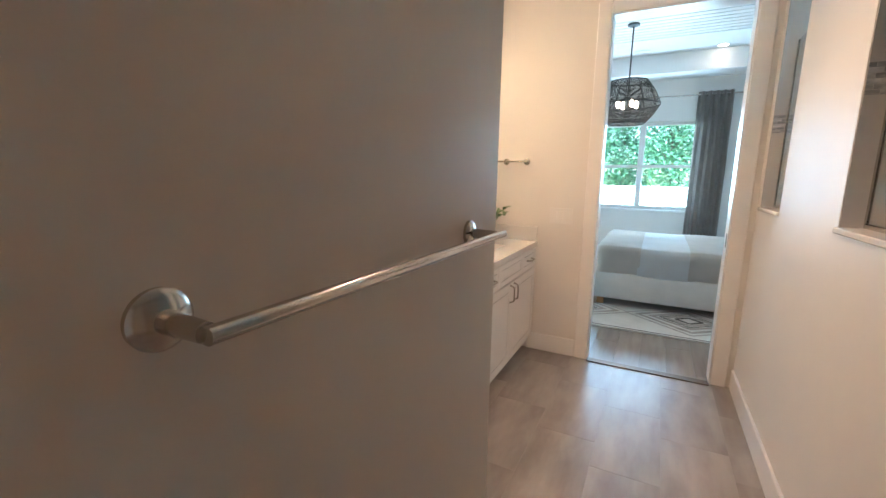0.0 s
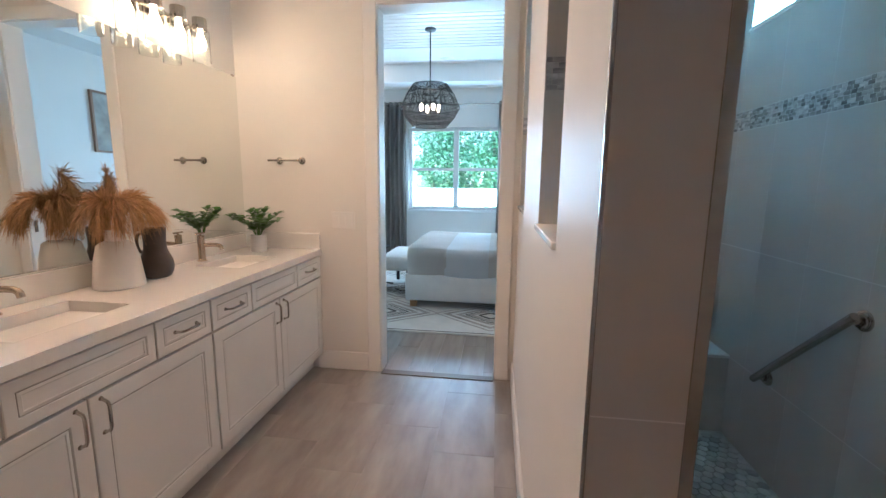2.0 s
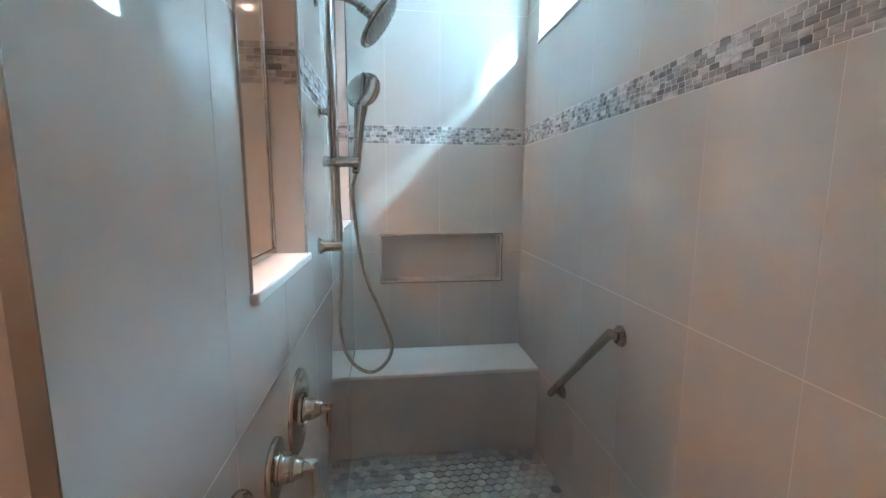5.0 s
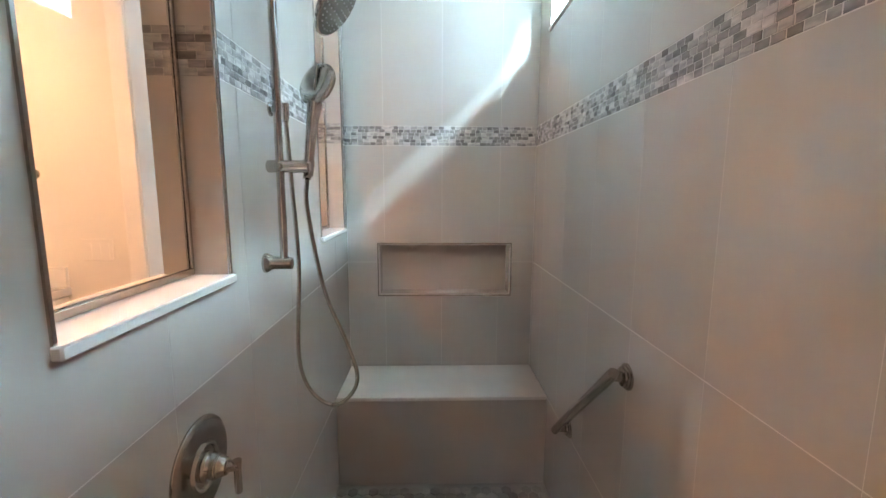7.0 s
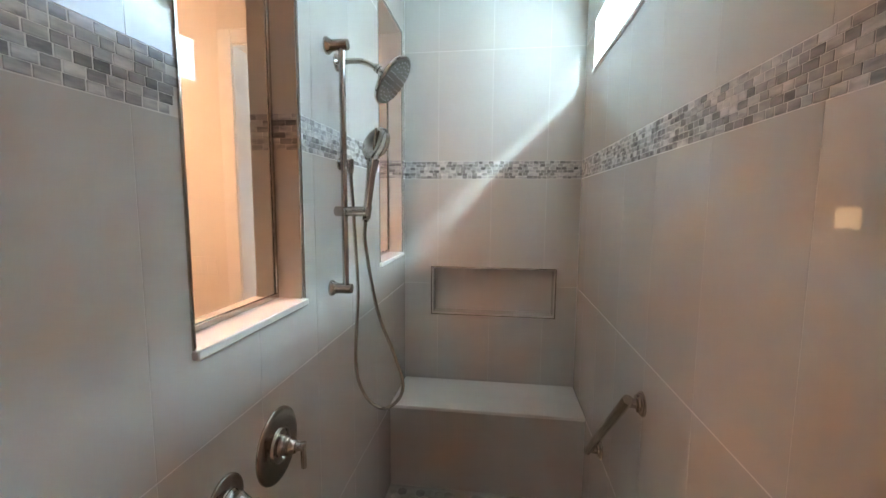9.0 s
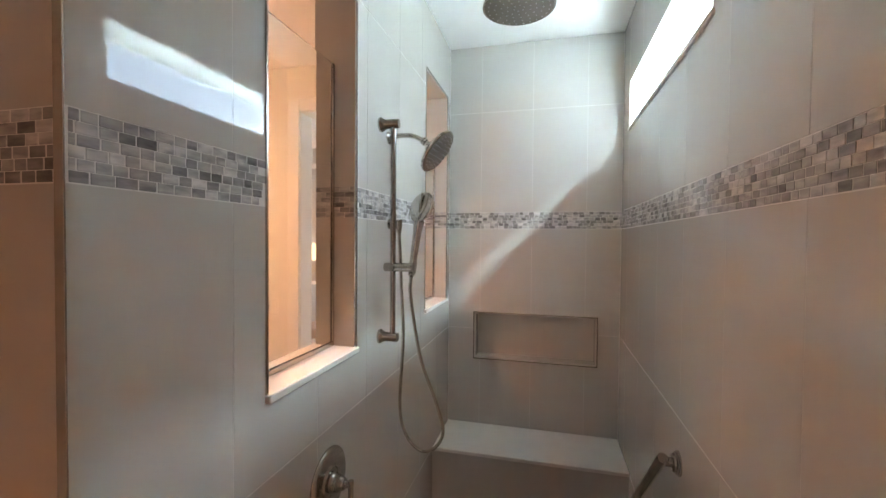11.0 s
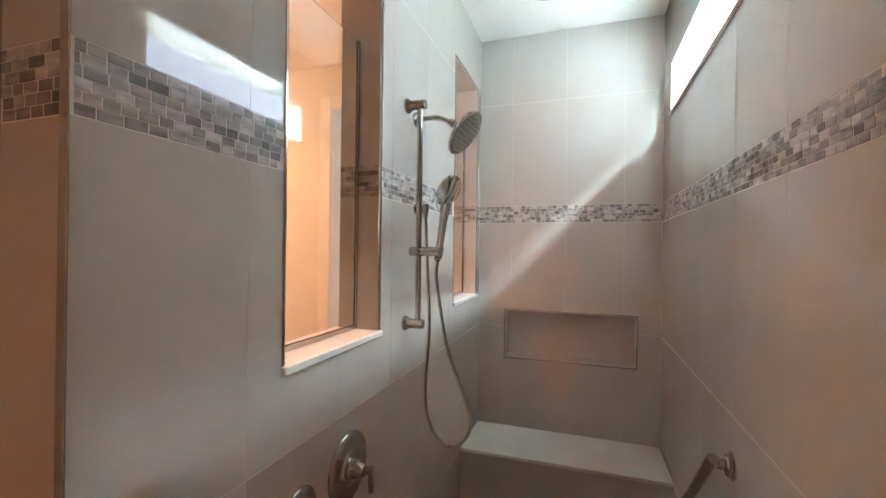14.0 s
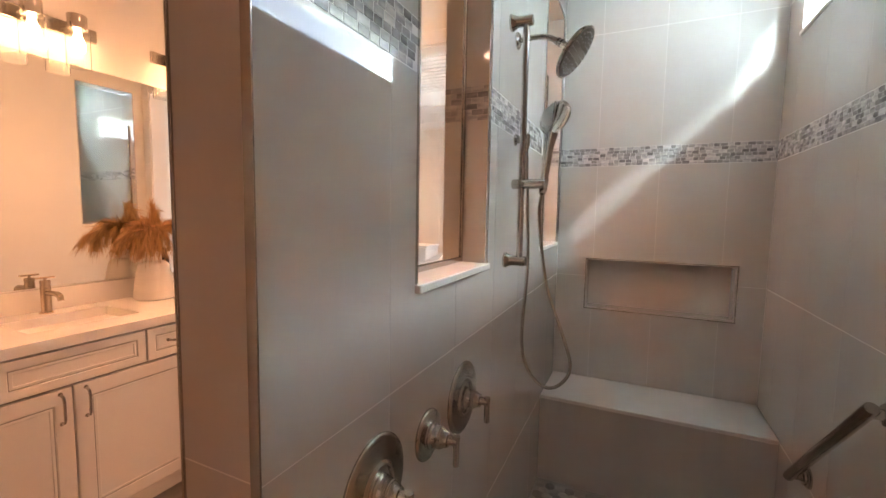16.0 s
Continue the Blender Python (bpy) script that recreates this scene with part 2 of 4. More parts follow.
BLACK = mat("black_metal", (0.018, 0.017, 0.016), 0.45, spread=0.1)
CORD = mat("black_cord", (0.02, 0.018, 0.016), 0.8, spread=0.2)
CURTAIN = mat("grey_curtain", (0.33, 0.30, 0.27), 0.85, spread=0.06, scale=5, fine=160, bump=0.4)
LINEN = mat("white_linen", (0.82, 0.81, 0.79), 0.9, spread=0.02, scale=4, fine=150, bump=0.5)
TAUPE = mat("taupe_throw", (0.70, 0.64, 0.57), 0.9, spread=0.04, scale=4, fine=150, bump=0.5)
UPHOLST = mat("oatmeal_upholstery", (0.62, 0.58, 0.53), 0.9, spread=0.04, scale=6, fine=220, bump=0.5)
OAK = mat("light_oak", (0.42, 0.22, 0.09), 0.5, spread=0.1, scale=6, stretch=(1, 1, 0.2))
WOODFLOOR = mat("plank_floor", (0.19, 0.155, 0.125), 0.3, spread=0.1, scale=2.5, fine=30, stretch=(7, 0.8, 1), each=0.12, second=(0.33, 0.285, 0.24), bump=0.1)
RUG = mat("cream_rug", (0.58, 0.54, 0.48), 0.95, spread=0.05, scale=5, fine=130, bump=0.8)
RUGLINE = mat("dark_rug_yarn", (0.10, 0.085, 0.075), 0.95, spread=0.15, scale=8, fine=130, bump=0.8)
RUGFINE = mat("taupe_rug_yarn", (0.36, 0.32, 0.28), 0.95, spread=0.1, scale=8, fine=130, bump=0.8)
BRONZE = mat("bronze_strip", (0.16, 0.12, 0.09), 0.4, 0.6, spread=0.1)
ARTFRAME = mat("walnut_frame", (0.27, 0.15, 0.09), 0.45, spread=0.15, scale=10, stretch=(1, 1, 0.2))
ARTPAPER = mat("abstract_print", (0.55, 0.53, 0.49), 0.7, spread=0.3, scale=4, fine=18, second=(0.16, 0.15, 0.14))
GRASS = mat("lawn", (0.24, 0.32, 0.12), 0.9, spread=0.2, scale=0.6, fine=20, bump=0.5)
WOODLEAF = mat("pale_woodland_leaf", (0.17, 0.27, 0.15), 0.6, spread=0.25, scale=3, island=True, each=0.4, second=(0.34, 0.42, 0.26))
TREELEAF = mat("tree_leaf", (0.045, 0.15, 0.09), 0.8, spread=0.25, scale=3, island=True, each=0.4, second=(0.09, 0.22, 0.11))
BARK = mat("bark", (0.13, 0.10, 0.075), 0.9, spread=0.2, scale=8, fine=50, bump=1.0, stretch=(1, 1, 0.25))
SHELL = mat("pale_shell", (0.66, 0.63, 0.60), 0.6, spread=0.03)
BLUSH = mat("blush_cushion", (0.50, 0.36, 0.29), 0.9, spread=0.05, fine=200, bump=0.5)
SIDING = mat("outer_render", (0.6, 0.58, 0.54), 0.9, spread=0.05)

# ---- numbers of the plan ----
XV, XC, XP, XW = -1.14, 0.770, 0.918, 1.93
YE, YN, YPOST = 3.35, 3.48, 1.192
HC = 2.75
OP1, OP2 = (1.59, 2.035, 1.193, 2.43), (2.815, 3.27, 1.19, 2.43)
BAND = (1.631, 1.731)
YWIN = 7.6


def wall(name, u0, u1, v0, v1, d0, d1, holes, axis, material=PAINT):
    put = (lambda u, v, d: (d, u, v)) if axis == "x" else (lambda u, v, d: (u, d, v))
    return tagged(linked(name, slab(bmesh.new(), u0, u1, v0, v1, d0, d1, holes, put), material), kind="structure")


wall_west = wall("wall_west", -1.3, YE, -0.1, HC, XV - 0.12, XV, [], "x")
wall_end = wall("wall_north", XV - 0.12, XP - 0.01, -0.1, HC + 0.6, YE, YN, [(-0.168, 0.658, -0.2, 2.448)], "y")
wall_back = wall("wall_shower_back", XP - 0.01, XW + 0.2, -0.1, HC + 0.6, YE + 0.012, YN + 0.05, [(1.084, 1.806, 0.826, 1.108)], "y")
wall_partition = wall("wall_partition", YPOST + 0.01, YE, -0.1, HC, XC, XP - 0.012, [OP1, OP2], "x")
wall_shower = wall("wall_east", -1.3, YE, -0.1, HC, XW + 0.012, XW + 0.2, [(2.0, 3.15, 2.155, 2.395)], "x")
wall_south = wall("wall_south", XV - 0.12, XW + 0.2, -0.1, HC, -1.42, -1.3, [], "y")
wall_stub = wall("wall_entry", XV, -0.16, -0.1, HC, 0.0, 0.12, [], "y")
ceiling = tagged(linked("ceiling", box((XV - 0.12, -1.42, HC), (XW + 0.2, YE, HC + 0.12)), CEIL), kind="structure")
floor = tagged(linked("floor", slab(bmesh.new(), XV - 0.12, XW + 0.2, -1.42, YE, -0.2, -0.0009, [(XC + 0.002, XW + 0.013, YPOST, YE + 0.1)], lambda u, v, d: (u, v, d)), GROUT), kind="structure")

tagged(linked("eave", box((XW + 0.2, -1.42, 3.84), (2.6, YN, 3.93)), SIDING), kind="structure")

# bedroom shell
wall("wall_bedroom_west", YE, YWIN, -0.1, 3.35, -3.0, -2.85, [], "x")
wall("wall_bedroom_east", YN, YWIN, -0.1, 3.35, 2.05, 2.2, [], "x")
wall("wall_bedroom_south", -2.85, XV - 0.12, -0.1, 3.35, YE, YN, [], "y")
WINB = (-0.87, 0.72, 0.885, 2.235)
wall("wall_bedroom_north", -3.0, 2.2, -0.1, 3.35, YWIN, YWIN + 0.18, [WINB], "y")
tagged(linked("ceiling_bedroom", slab(bmesh.new(), -3.0, 2.2, YE, YWIN + 0.18, 2.84, 3.2, [(-2.4, 1.6, 3.9, 7.13)], lambda u, v, d: (u, v, d)), CEIL), kind="structure")

beads = bmesh.new()
for i in range(22):
    y0 = 4.0 + i * 0.1085
    bx(beads, (-2.0, y0, 3.10), (1.2, y0 + 0.085, 3.12))
bx(beads, (-2.0, 4.0, 3.125), (1.2, 6.39, 3.3))
tagged(linked("ceiling_tray", slab(bmesh.new(), -2.4, 1.6, 3.9, 7.13, 3.098, 3.19, [(-2.0, 1.2, 3.99, 6.385)], lambda u, v, d: (u, v, d)), CEIL), kind="structure")
tagged(linked("ceiling_beadboard", beads, TRIM), kind="structure")
tagged(linked("floor_bedroom", box((-3.0, YE, -0.2), (2.2, YWIN + 0.18, -0.012)), GAP), kind="structure")
tagged(linked("ground", box((-60, -60, -0.35), (60, 140, -0.201)), GRASS), kind="structure")


def casing(name, x0, x1, top, y, d, w=0.095):
    """Door lining with its frames on both faces of the wall."""
    base = tagged(new(name), kind="structure")
    for nm, lo, hi in (("jamb", (x0 - 0.018, YE - 0.004, 0), (x0, YN + 0.004, top)), ("jamb", (x1, YE - 0.004, 0), (x1 + 0.018, YN + 0.004, top)), ("jamb", (x0 - 0.018, YE - 0.004, top), (x1 + 0.018, YN + 0.004, top + 0.018))):
        part(nm, box(lo, hi), TRIM, base)
    for ya, yb in ((y - d, y), (YN, YN + d)):
        part("casing_side", box((x0 - w, ya, 0), (x0 - 0.006, yb - 0.002, top + w), 0.004), TRIM, base)
        part("casing_side", box((x1 + 0.006, ya, 0), (x1 + w, yb - 0.002, top + w), 0.004), TRIM, base)
        part("casing_head", box((x0 - 0.006, ya + 0.002, top + 0.006), (x1 + 0.006, yb - 0.002, top + w), 0.004), TRIM, base)
    part("strike_plate", box((x1 - 0.002, YE + 0.03, 0.93), (x1 + 0.002, YE + 0.055, 1.02)), BRONZE, base)
    return base


casing("door_1", -0.15, 0.64, 2.43, YE, 0.018)
tagged(linked("threshold", box((-0.15, YE - 0.045, -0.006), (0.64, YE + 0.02, 0.007), 0.003), BRONZE), kind="structure")

# ---- baseboards ----
def baseboard(lo, hi):
    tagged(linked("baseboard", box(lo, hi, 0.004), TRIM), kind="structure")


baseboard((XC - 0.015, YPOST + 0.012, 0), (XC - 0.0005, YE - 0.02, 0.135))
baseboard((-0.62, YE - 0.015, 0), (-0.248, YE - 0.0005, 0.135))
baseboard((-2.85, YWIN - 0.015, 0), (2.05, YWIN - 0.0005, 0.135))

# ---- bedroom window ----
win = tagged(new("window_1"), kind="structure")
x0, x1, z0, z1 = WINB
for nm, lo, hi in (("window_frame", (x0, YWIN + 0.08, z0), (x0 + 0.05, YWIN + 0.14, z1)), ("window_frame", (x1 - 0.05, YWIN + 0.08, z0), (x1, YWIN + 0.14, z1)),
                   ("window_frame", (x0 + 0.05, YWIN + 0.082, z1 - 0.05), (x1 - 0.05, YWIN + 0.138, z1)), ("window_frame", (x0 + 0.05, YWIN + 0.082, z0), (x1 - 0.05, YWIN + 0.138, z0 + 0.05)),
                   ("mullion", (-0.12, YWIN + 0.078, z0 + 0.05), (-0.035, YWIN + 0.142, z1 - 0.05)),
                   ("rail", (x0 + 0.05, YWIN + 0.084, 1.54), (-0.12, YWIN + 0.136, 1.585)), ("rail", (-0.035, YWIN + 0.084, 1.54), (x1 - 0.05, YWIN + 0.136, 1.585))):
    part(nm, box(lo, hi, 0.004), TRIM, win)
part("window_sill", box((x0 - 0.04, YWIN - 0.03, z0 - 0.03), (x1 + 0.04, YWIN + 0.08, z0), 0.004), TRIM, win)
for a, b in ((x0 + 0.05, -0.12), (-0.035, x1 - 0.05)):
    for c, d in ((z0 + 0.05, 1.54), (1.585, z1 - 0.05)):
        g = part("pane", box((a, YWIN + 0.105, c), (b, YWIN + 0.109, d)), GLASS, win)
        g.visible_shadow = False

# ---- shower window ----
win2 = tagged(new("window_2"), kind="structure")
part("window_frame", slab(bmesh.new(), 2.0, 3.15, 2.155, 2.395, XW + 0.13, XW + 0.17, [(2.014, 3.136, 2.169, 2.381)], lambda u, v, d: (d, u, v)), TRIM, win2)
g = part("pane", box((XW + 0.148, 2.014, 2.169), (XW + 0.152, 3.136, 2.381)), GLASS, win2)
g.visible_shadow = False
part("window_sill", box((XW - 0.008, 1.99, 2.139), (XW + 0.02, 3.16, 2.156), 0.002), QUARTZ, win2, "slim pale sill strip")
tagged(linked("window_reveal", slab(bmesh.new(), 2.0, 3.15, 2.157, 2.395, XW - 0.001, XW + 0.13, [(2.006, 3.144, 2.161, 2.389)], lambda u, v, d: (d, u, v)), TRIM), kind="structure")

# ---- partition openings: lining, sill, glass ----
for k, (a, b, c, d) in enumerate((OP1, OP2)):
    w = tagged(new("window_%d" % (k + 3)), kind="structure")
    for nm, lo, hi in (("lining", (XC + 0.002, a, c + 0.014), (XP - 0.001, a + 0.008, d)), ("lining", (XC + 0.002, b - 0.008, c + 0.014), (XP - 0.001, b, d)),
                       ("lining", (XC + 0.002, a + 0.008, d - 0.008), (XP - 0.001, b - 0.008, d))):
        part(nm, box(lo, hi), WALLTILE, w, "glossy grey tile lining")
    part("window_sill", box((XC - 0.012, a - 0.004, c - 0.006), (XP + 0.014, b + 0.004, c + 0.014), 0.003), QUARTZ, w, "white quartz sill")
    for y in (a - 0.003, b - 0.003):
        part("metal_edge", box((XP - 0.004, y, c + 0.014), (XP + 0.004, y + 0.006, d + 0.003)), STEEL, w, "brushed metal edge strip")
    part("metal_edge", box((XP - 0.004, a + 0.003, d - 0.003), (XP + 0.004, b - 0.003, d + 0.003)), STEEL, w, "brushed metal edge strip")
    gx = XC + 0.068
    for lo, hi in (((gx - 0.008, a + 0.008, c + 0.014), (gx + 0.008, b - 0.008, c + 0.03)), ((gx - 0.008, a + 0.008, c + 0.03), (gx + 0.008, a + 0.02, 2.13)), ((gx - 0.008, b - 0.02, c + 0.03), (gx + 0.008, b - 0.008, 2.13))):
        part("glass_channel", box(lo, hi, 0.0015), STEEL, w, "brushed metal glass channel")
    g = part("pane", box((gx - 0.004, a + 0.02, c + 0.03), (gx + 0.004, b - 0.02, 2.13), 0.001), GLASS, w)
    g.visible_shadow = False
    jam = bmesh.new()
    random.seed(5 + k)
    for y, s in ((a + 0.008, 1), (b - 0.008, -1)):
        for r in range(6):
            x = XC + 0.004 - (0.018 if r % 2 else 0)
            while x < XP - 0.006:
                lo_x, hi_x = max(x, XC + 0.003), min(x + 0.0345, XP - 0.003)
                if hi_x - lo_x > 0.004:
                    z = BAND[0] + r * 0.0167
                    bx(jam, (lo_x, min(y, y + s * 0.002), z), (hi_x, max(y, y + s * 0.002), z + 0.015))
                x += 0.0365
    part("mosaic_strip", jam, MOSAICREST, w, kind="stuff")

# ---- bench ----
bench = thing("shower_bench", "built-in shower bench with grey tiled front and white quartz seat", "shower bench")
part("body", box((XP, 2.99, -0.05), (XW, 3.349, 0.395)), WALLGROUT, bench)
part("tile", box((XP + 0.001, 2.982, -0.044), (XW - 0.001, 2.99, 0.394), 0.0008), WALLTILE, bench)
part("seat", box((XP + 0.001, 2.975, 0.396), (XW - 0.001, 3.348, 0.416), 0.003), QUARTZ, bench, "white quartz slab seat")

# ---- wall niche ----
nx0, nx1, nz0, nz1 = 1.084, 1.806, 0.826, 1.108
niche = tagged(new("niche"), kind="structure")
part("lining", box((nx0, YE + 0.094, nz0), (nx1, YE + 0.1, nz1)), WALLTILE, niche)
part("lining", box((nx0, YE + 0.002, nz0), (nx1, YE + 0.094, nz0 + 0.008)), WALLTILE, niche)
part("lining", box((nx0, YE + 0.002, nz1 - 0.008), (nx1, YE + 0.094, nz1)), WALLTILE, niche)
part("lining", box((nx0, YE + 0.002, nz0 + 0.008), (nx0 + 0.008, YE + 0.094, nz1 - 0.008)), WALLTILE, niche)
part("lining", box((nx1 - 0.008, YE + 0.002, nz0 + 0.008), (nx1, YE + 0.094, nz1 - 0.008)), WALLTILE, niche)
part("metal_edge", slab(bmesh.new(), nx0 - 0.007, nx1 + 0.007, nz0 - 0.007, nz1 + 0.007, YE - 0.005, YE + 0.004, [(nx0, nx1, nz0, nz1)], lambda u, v, d: (u, d, v)), STEEL, niche, "brushed metal edge strip")

# ---- vanity ----
XF, XK = -0.605, -0.585
HT = 0.875


def nested(bm, y0, y1, z0, z1, x, steps, back):
    loops = []
    for inset, d in [(0, -back)] + list(steps):
        loops.append([bm.verts.new((x + d, y, z)) for y, z in ((y0 + inset, z0 + inset), (y1 - inset, z0 + inset), (y1 - inset, z1 - inset), (y0 + inset, z1 - inset))])
    for a, b in zip(loops, loops[1:]):
        for i in range(4):
            bm.faces.new((a[i], a[(i + 1) % 4], b[(i + 1) % 4], b[i]))
    bm.faces.new(loops[-1])
    bm.faces.new(loops[0][::-1])
    return bm


def pull(parent, c, length, upright):
    """An arched bar handle."""
    h = part("handle", bmesh.new(), NICKEL, parent, "brushed nickel arched handle")
    bm = bmesh.new()
    pts = []
    for i in range(13):
        s = -1 + i / 6
        pts.append((0.004 + 0.026 * (1 - s ** 6) ** 0.5, s * length / 2))
    pts = [(Vector((c[0] + d, c[1], c[2] + s)) if upright else Vector((c[0] + d, c[1] + s, c[2]))) for d, s in pts]
    tube(bm, pts, 0.0052, 8)
    for s in (-length / 2, length / 2):
        p = (c[0], c[1], c[2] + s) if upright else (c[0], c[1] + s, c[2])
        stack(bm, p, (1, 0, 0), [(0.008, 0), (0.008, 0.003), (0.006, 0.006)], 10)
    bm.to_mesh(h.data)
    bm.free()


def front(name, parent, y0, y1, z0, z1, rail, label=""):
    f = part(name, nested(bmesh.new(), y0, y1, z0, z1, XF, [(0, 0.018), (0.003, 0.02), (rail, 0.02), (rail + 0.003, 0.0165)], 0), CABINET, parent, label, smooth=0)
    part("glaze_line", slab(bmesh.new(), y0 + rail + 0.003, y1 - rail - 0.003, z0 + rail + 0.003, z1 - rail - 0.003, XF + 0.0166, XF + 0.0172, [(y0 + rail + 0.0055, y1 - rail - 0.0055, z0 + rail + 0.0055, z1 - rail - 0.0055)], lambda u, v, d: (d, u, v)), GLAZE, f, "grey glazed groove")
    i = rail + 0.0056
    part("panel", nested(bmesh.new(), y0 + i, y1 - i, z0 + i, z1 - i, XF + 0.0164, [(0, 0.001), (0.009, 0.0025), (0.012, -0.001), (0.014, -0.003), (0.03, -0.003)], 0.001), CABINET, f, smooth=0)
    return f


def cabinet(ys, drawers):
    """One sink base: three drawer fronts over two doors."""
    c = thing("vanity_cabinet", "white painted two-door sink cabinet with grey glazed grooves", "bathroom cabinet", group="vanity cabinets")
    a, b = ys
    part("body", box((XV, a + 0.001, 0.105), (XF, b - 0.001, HT - 0.041)), CABINET, c)
    part("toe_kick", box((XV, a + 0.001, 0), (XF - 0.06, b - 0.001, 0.105)), CABINET, c)
    part("seam", box((XF, a + 0.004, 0.11), (XF + 0.001, b - 0.004, HT - 0.045)), GLAZE, c, "grey glazed seam")
    e = [a + 0.004, *drawers, b - 0.004]
    for i in range(3):
        y0, y1 = e[i] + (0.004 if i else 0), e[i + 1] - (0.004 if i < 2 else 0)
        f = front("drawer", c, y0, y1, 0.685, HT - 0.05, 0.032)
        if i != 1:
            pull(f, (XF + 0.018, (y0 + y1) / 2, 0.757), 0.115, False)
    m = (a + b) / 2
    for y0, y1, yh in ((a + 0.004, m - 0.003, m - 0.04), (m + 0.003, b - 0.004, m + 0.04)):
        f = front("door", c, y0, y1, 0.115, 0.675, 0.055)
        pull(f, (XF + 0.018, yh, 0.60), 0.115, True)
    return c


cabinet((2.215, YE - 0.002), (2.518, 3.004))
cabinet((1.08, 2.213), (1.43, 1.915))
sinks = [(-0.995, -0.725, 1.58, 1.97), (-0.995, -0.725, 2.65, 3.02)]
counter = thing("countertop", "long white quartz vanity countertop with back and side splash", "countertop")
part("slab", slab(bmesh.new(), XV + 0.001, -0.575, 1.06, YE - 0.001, HT - 0.04, HT, [s for s in sinks], lambda u, v, d: (u, v, d)), QUARTZ, counter)
part("backsplash", box((XV + 0.001, 1.06, HT + 0.0005), (XV + 0.021, YE - 0.022, 0.977), 0.002), QUARTZ, counter)
part("side_splash", box((XV + 0.001, YE - 0.021, HT + 0.0005), (-0.58, YE - 0.001, 0.985), 0.002), QUARTZ, counter)
for a, b, c, d in sinks:
    s = thing("sink", "white rectangular undermount sink set under the quartz countertop", "sink", group="vanity sinks")
    bm = bmesh.new()
    rows = []
    for ins, z in ((-0.012, HT - 0.041), (0.0, HT - 0.041), (0.003, HT - 0.05), (0.012, HT - 0.13), (0.04, HT - 0.155), (0.12, HT - 0.163)):
        rows.append([bm.verts.new(p) for p in ((a + ins, c + ins, z), (b - ins, c + ins, z), (b - ins, d - ins, z), (a + ins, d - ins, z))])
    for p, q in zip(rows, rows[1:]):
        for i in range(4):
            bm.faces.new((p[i], p[(i + 1) % 4], q[(i + 1) % 4], q[i]))
    bm.faces.new(rows[-1])
    bmesh.ops.solidify(bm, geom=bm.faces[:], thickness=0.006)
    part("basin", bm, PORCELAIN, s, smooth=60)
    part("drain", stack(bmesh.new(), ((a + b) / 2 - 0.02, (c + d) / 2, HT - 0.162), (0, 0, 1), [(0.03, 0), (0.03, 0.003), (0.022, 0.005), (0.0, 0.004)], 20), NICKEL, s, "brushed nickel drain")


def faucet(y):
    f = thing("faucet", "brushed nickel single-hole faucet with lever on the quartz countertop", "faucet", (-1.062, y, HT), "vanity faucets")
    part("body", stack(bmesh.new(), (0, 0, 0), (0, 0, 1), [(0.026, 0), (0.026, 0.004), (0.021, 0.008), (0.019, 0.012), (0.019, 0.125), (0.017, 0.128)], 24), CHAMPAGNE, f)
    part("collar", stack(bmesh.new(), (0, 0, 0.128), (0, 0, 1), [(0.016, 0), (0.016, 0.003), (0.019, 0.004), (0.019, 0.018), (0.017, 0.021)], 24), CHAMPAGNE, f)
    part("spout", tube(bmesh.new(), bent([(0.015, 0, 0.093), (0.06, 0, 0.096), (0.1, 0, 0.096), (0.122, 0, 0.088), (0.13, 0, 0.07)], 6), 0.0115, 14), CHAMPAGNE, f)
    part("lever", bx(stack(bmesh.new(), (0, 0, 0.146), (0, 0, 1), [(0.005, 0), (0.005, 0.012)], 10), (-0.006, -0.035, 0.157), (0.006, 0.035, 0.165), 0.002), CHAMPAGNE, f)


faucet(1.77)
faucet(2.80)

mirror = thing("wall_mirror", "large frameless rectangular mirror above the vanity backsplash", "mirror")
part("mirror_glass", box((XV + 0.001, 1.1, 0.982), (XV + 0.007, YE - 0.003, 2.025), 0.001), MIRROR, mirror, smooth=0)
part("clip", box((XV + 0.001, 3.30, 2.022), (XV + 0.011, 3.325, 2.032)), STEEL, mirror)


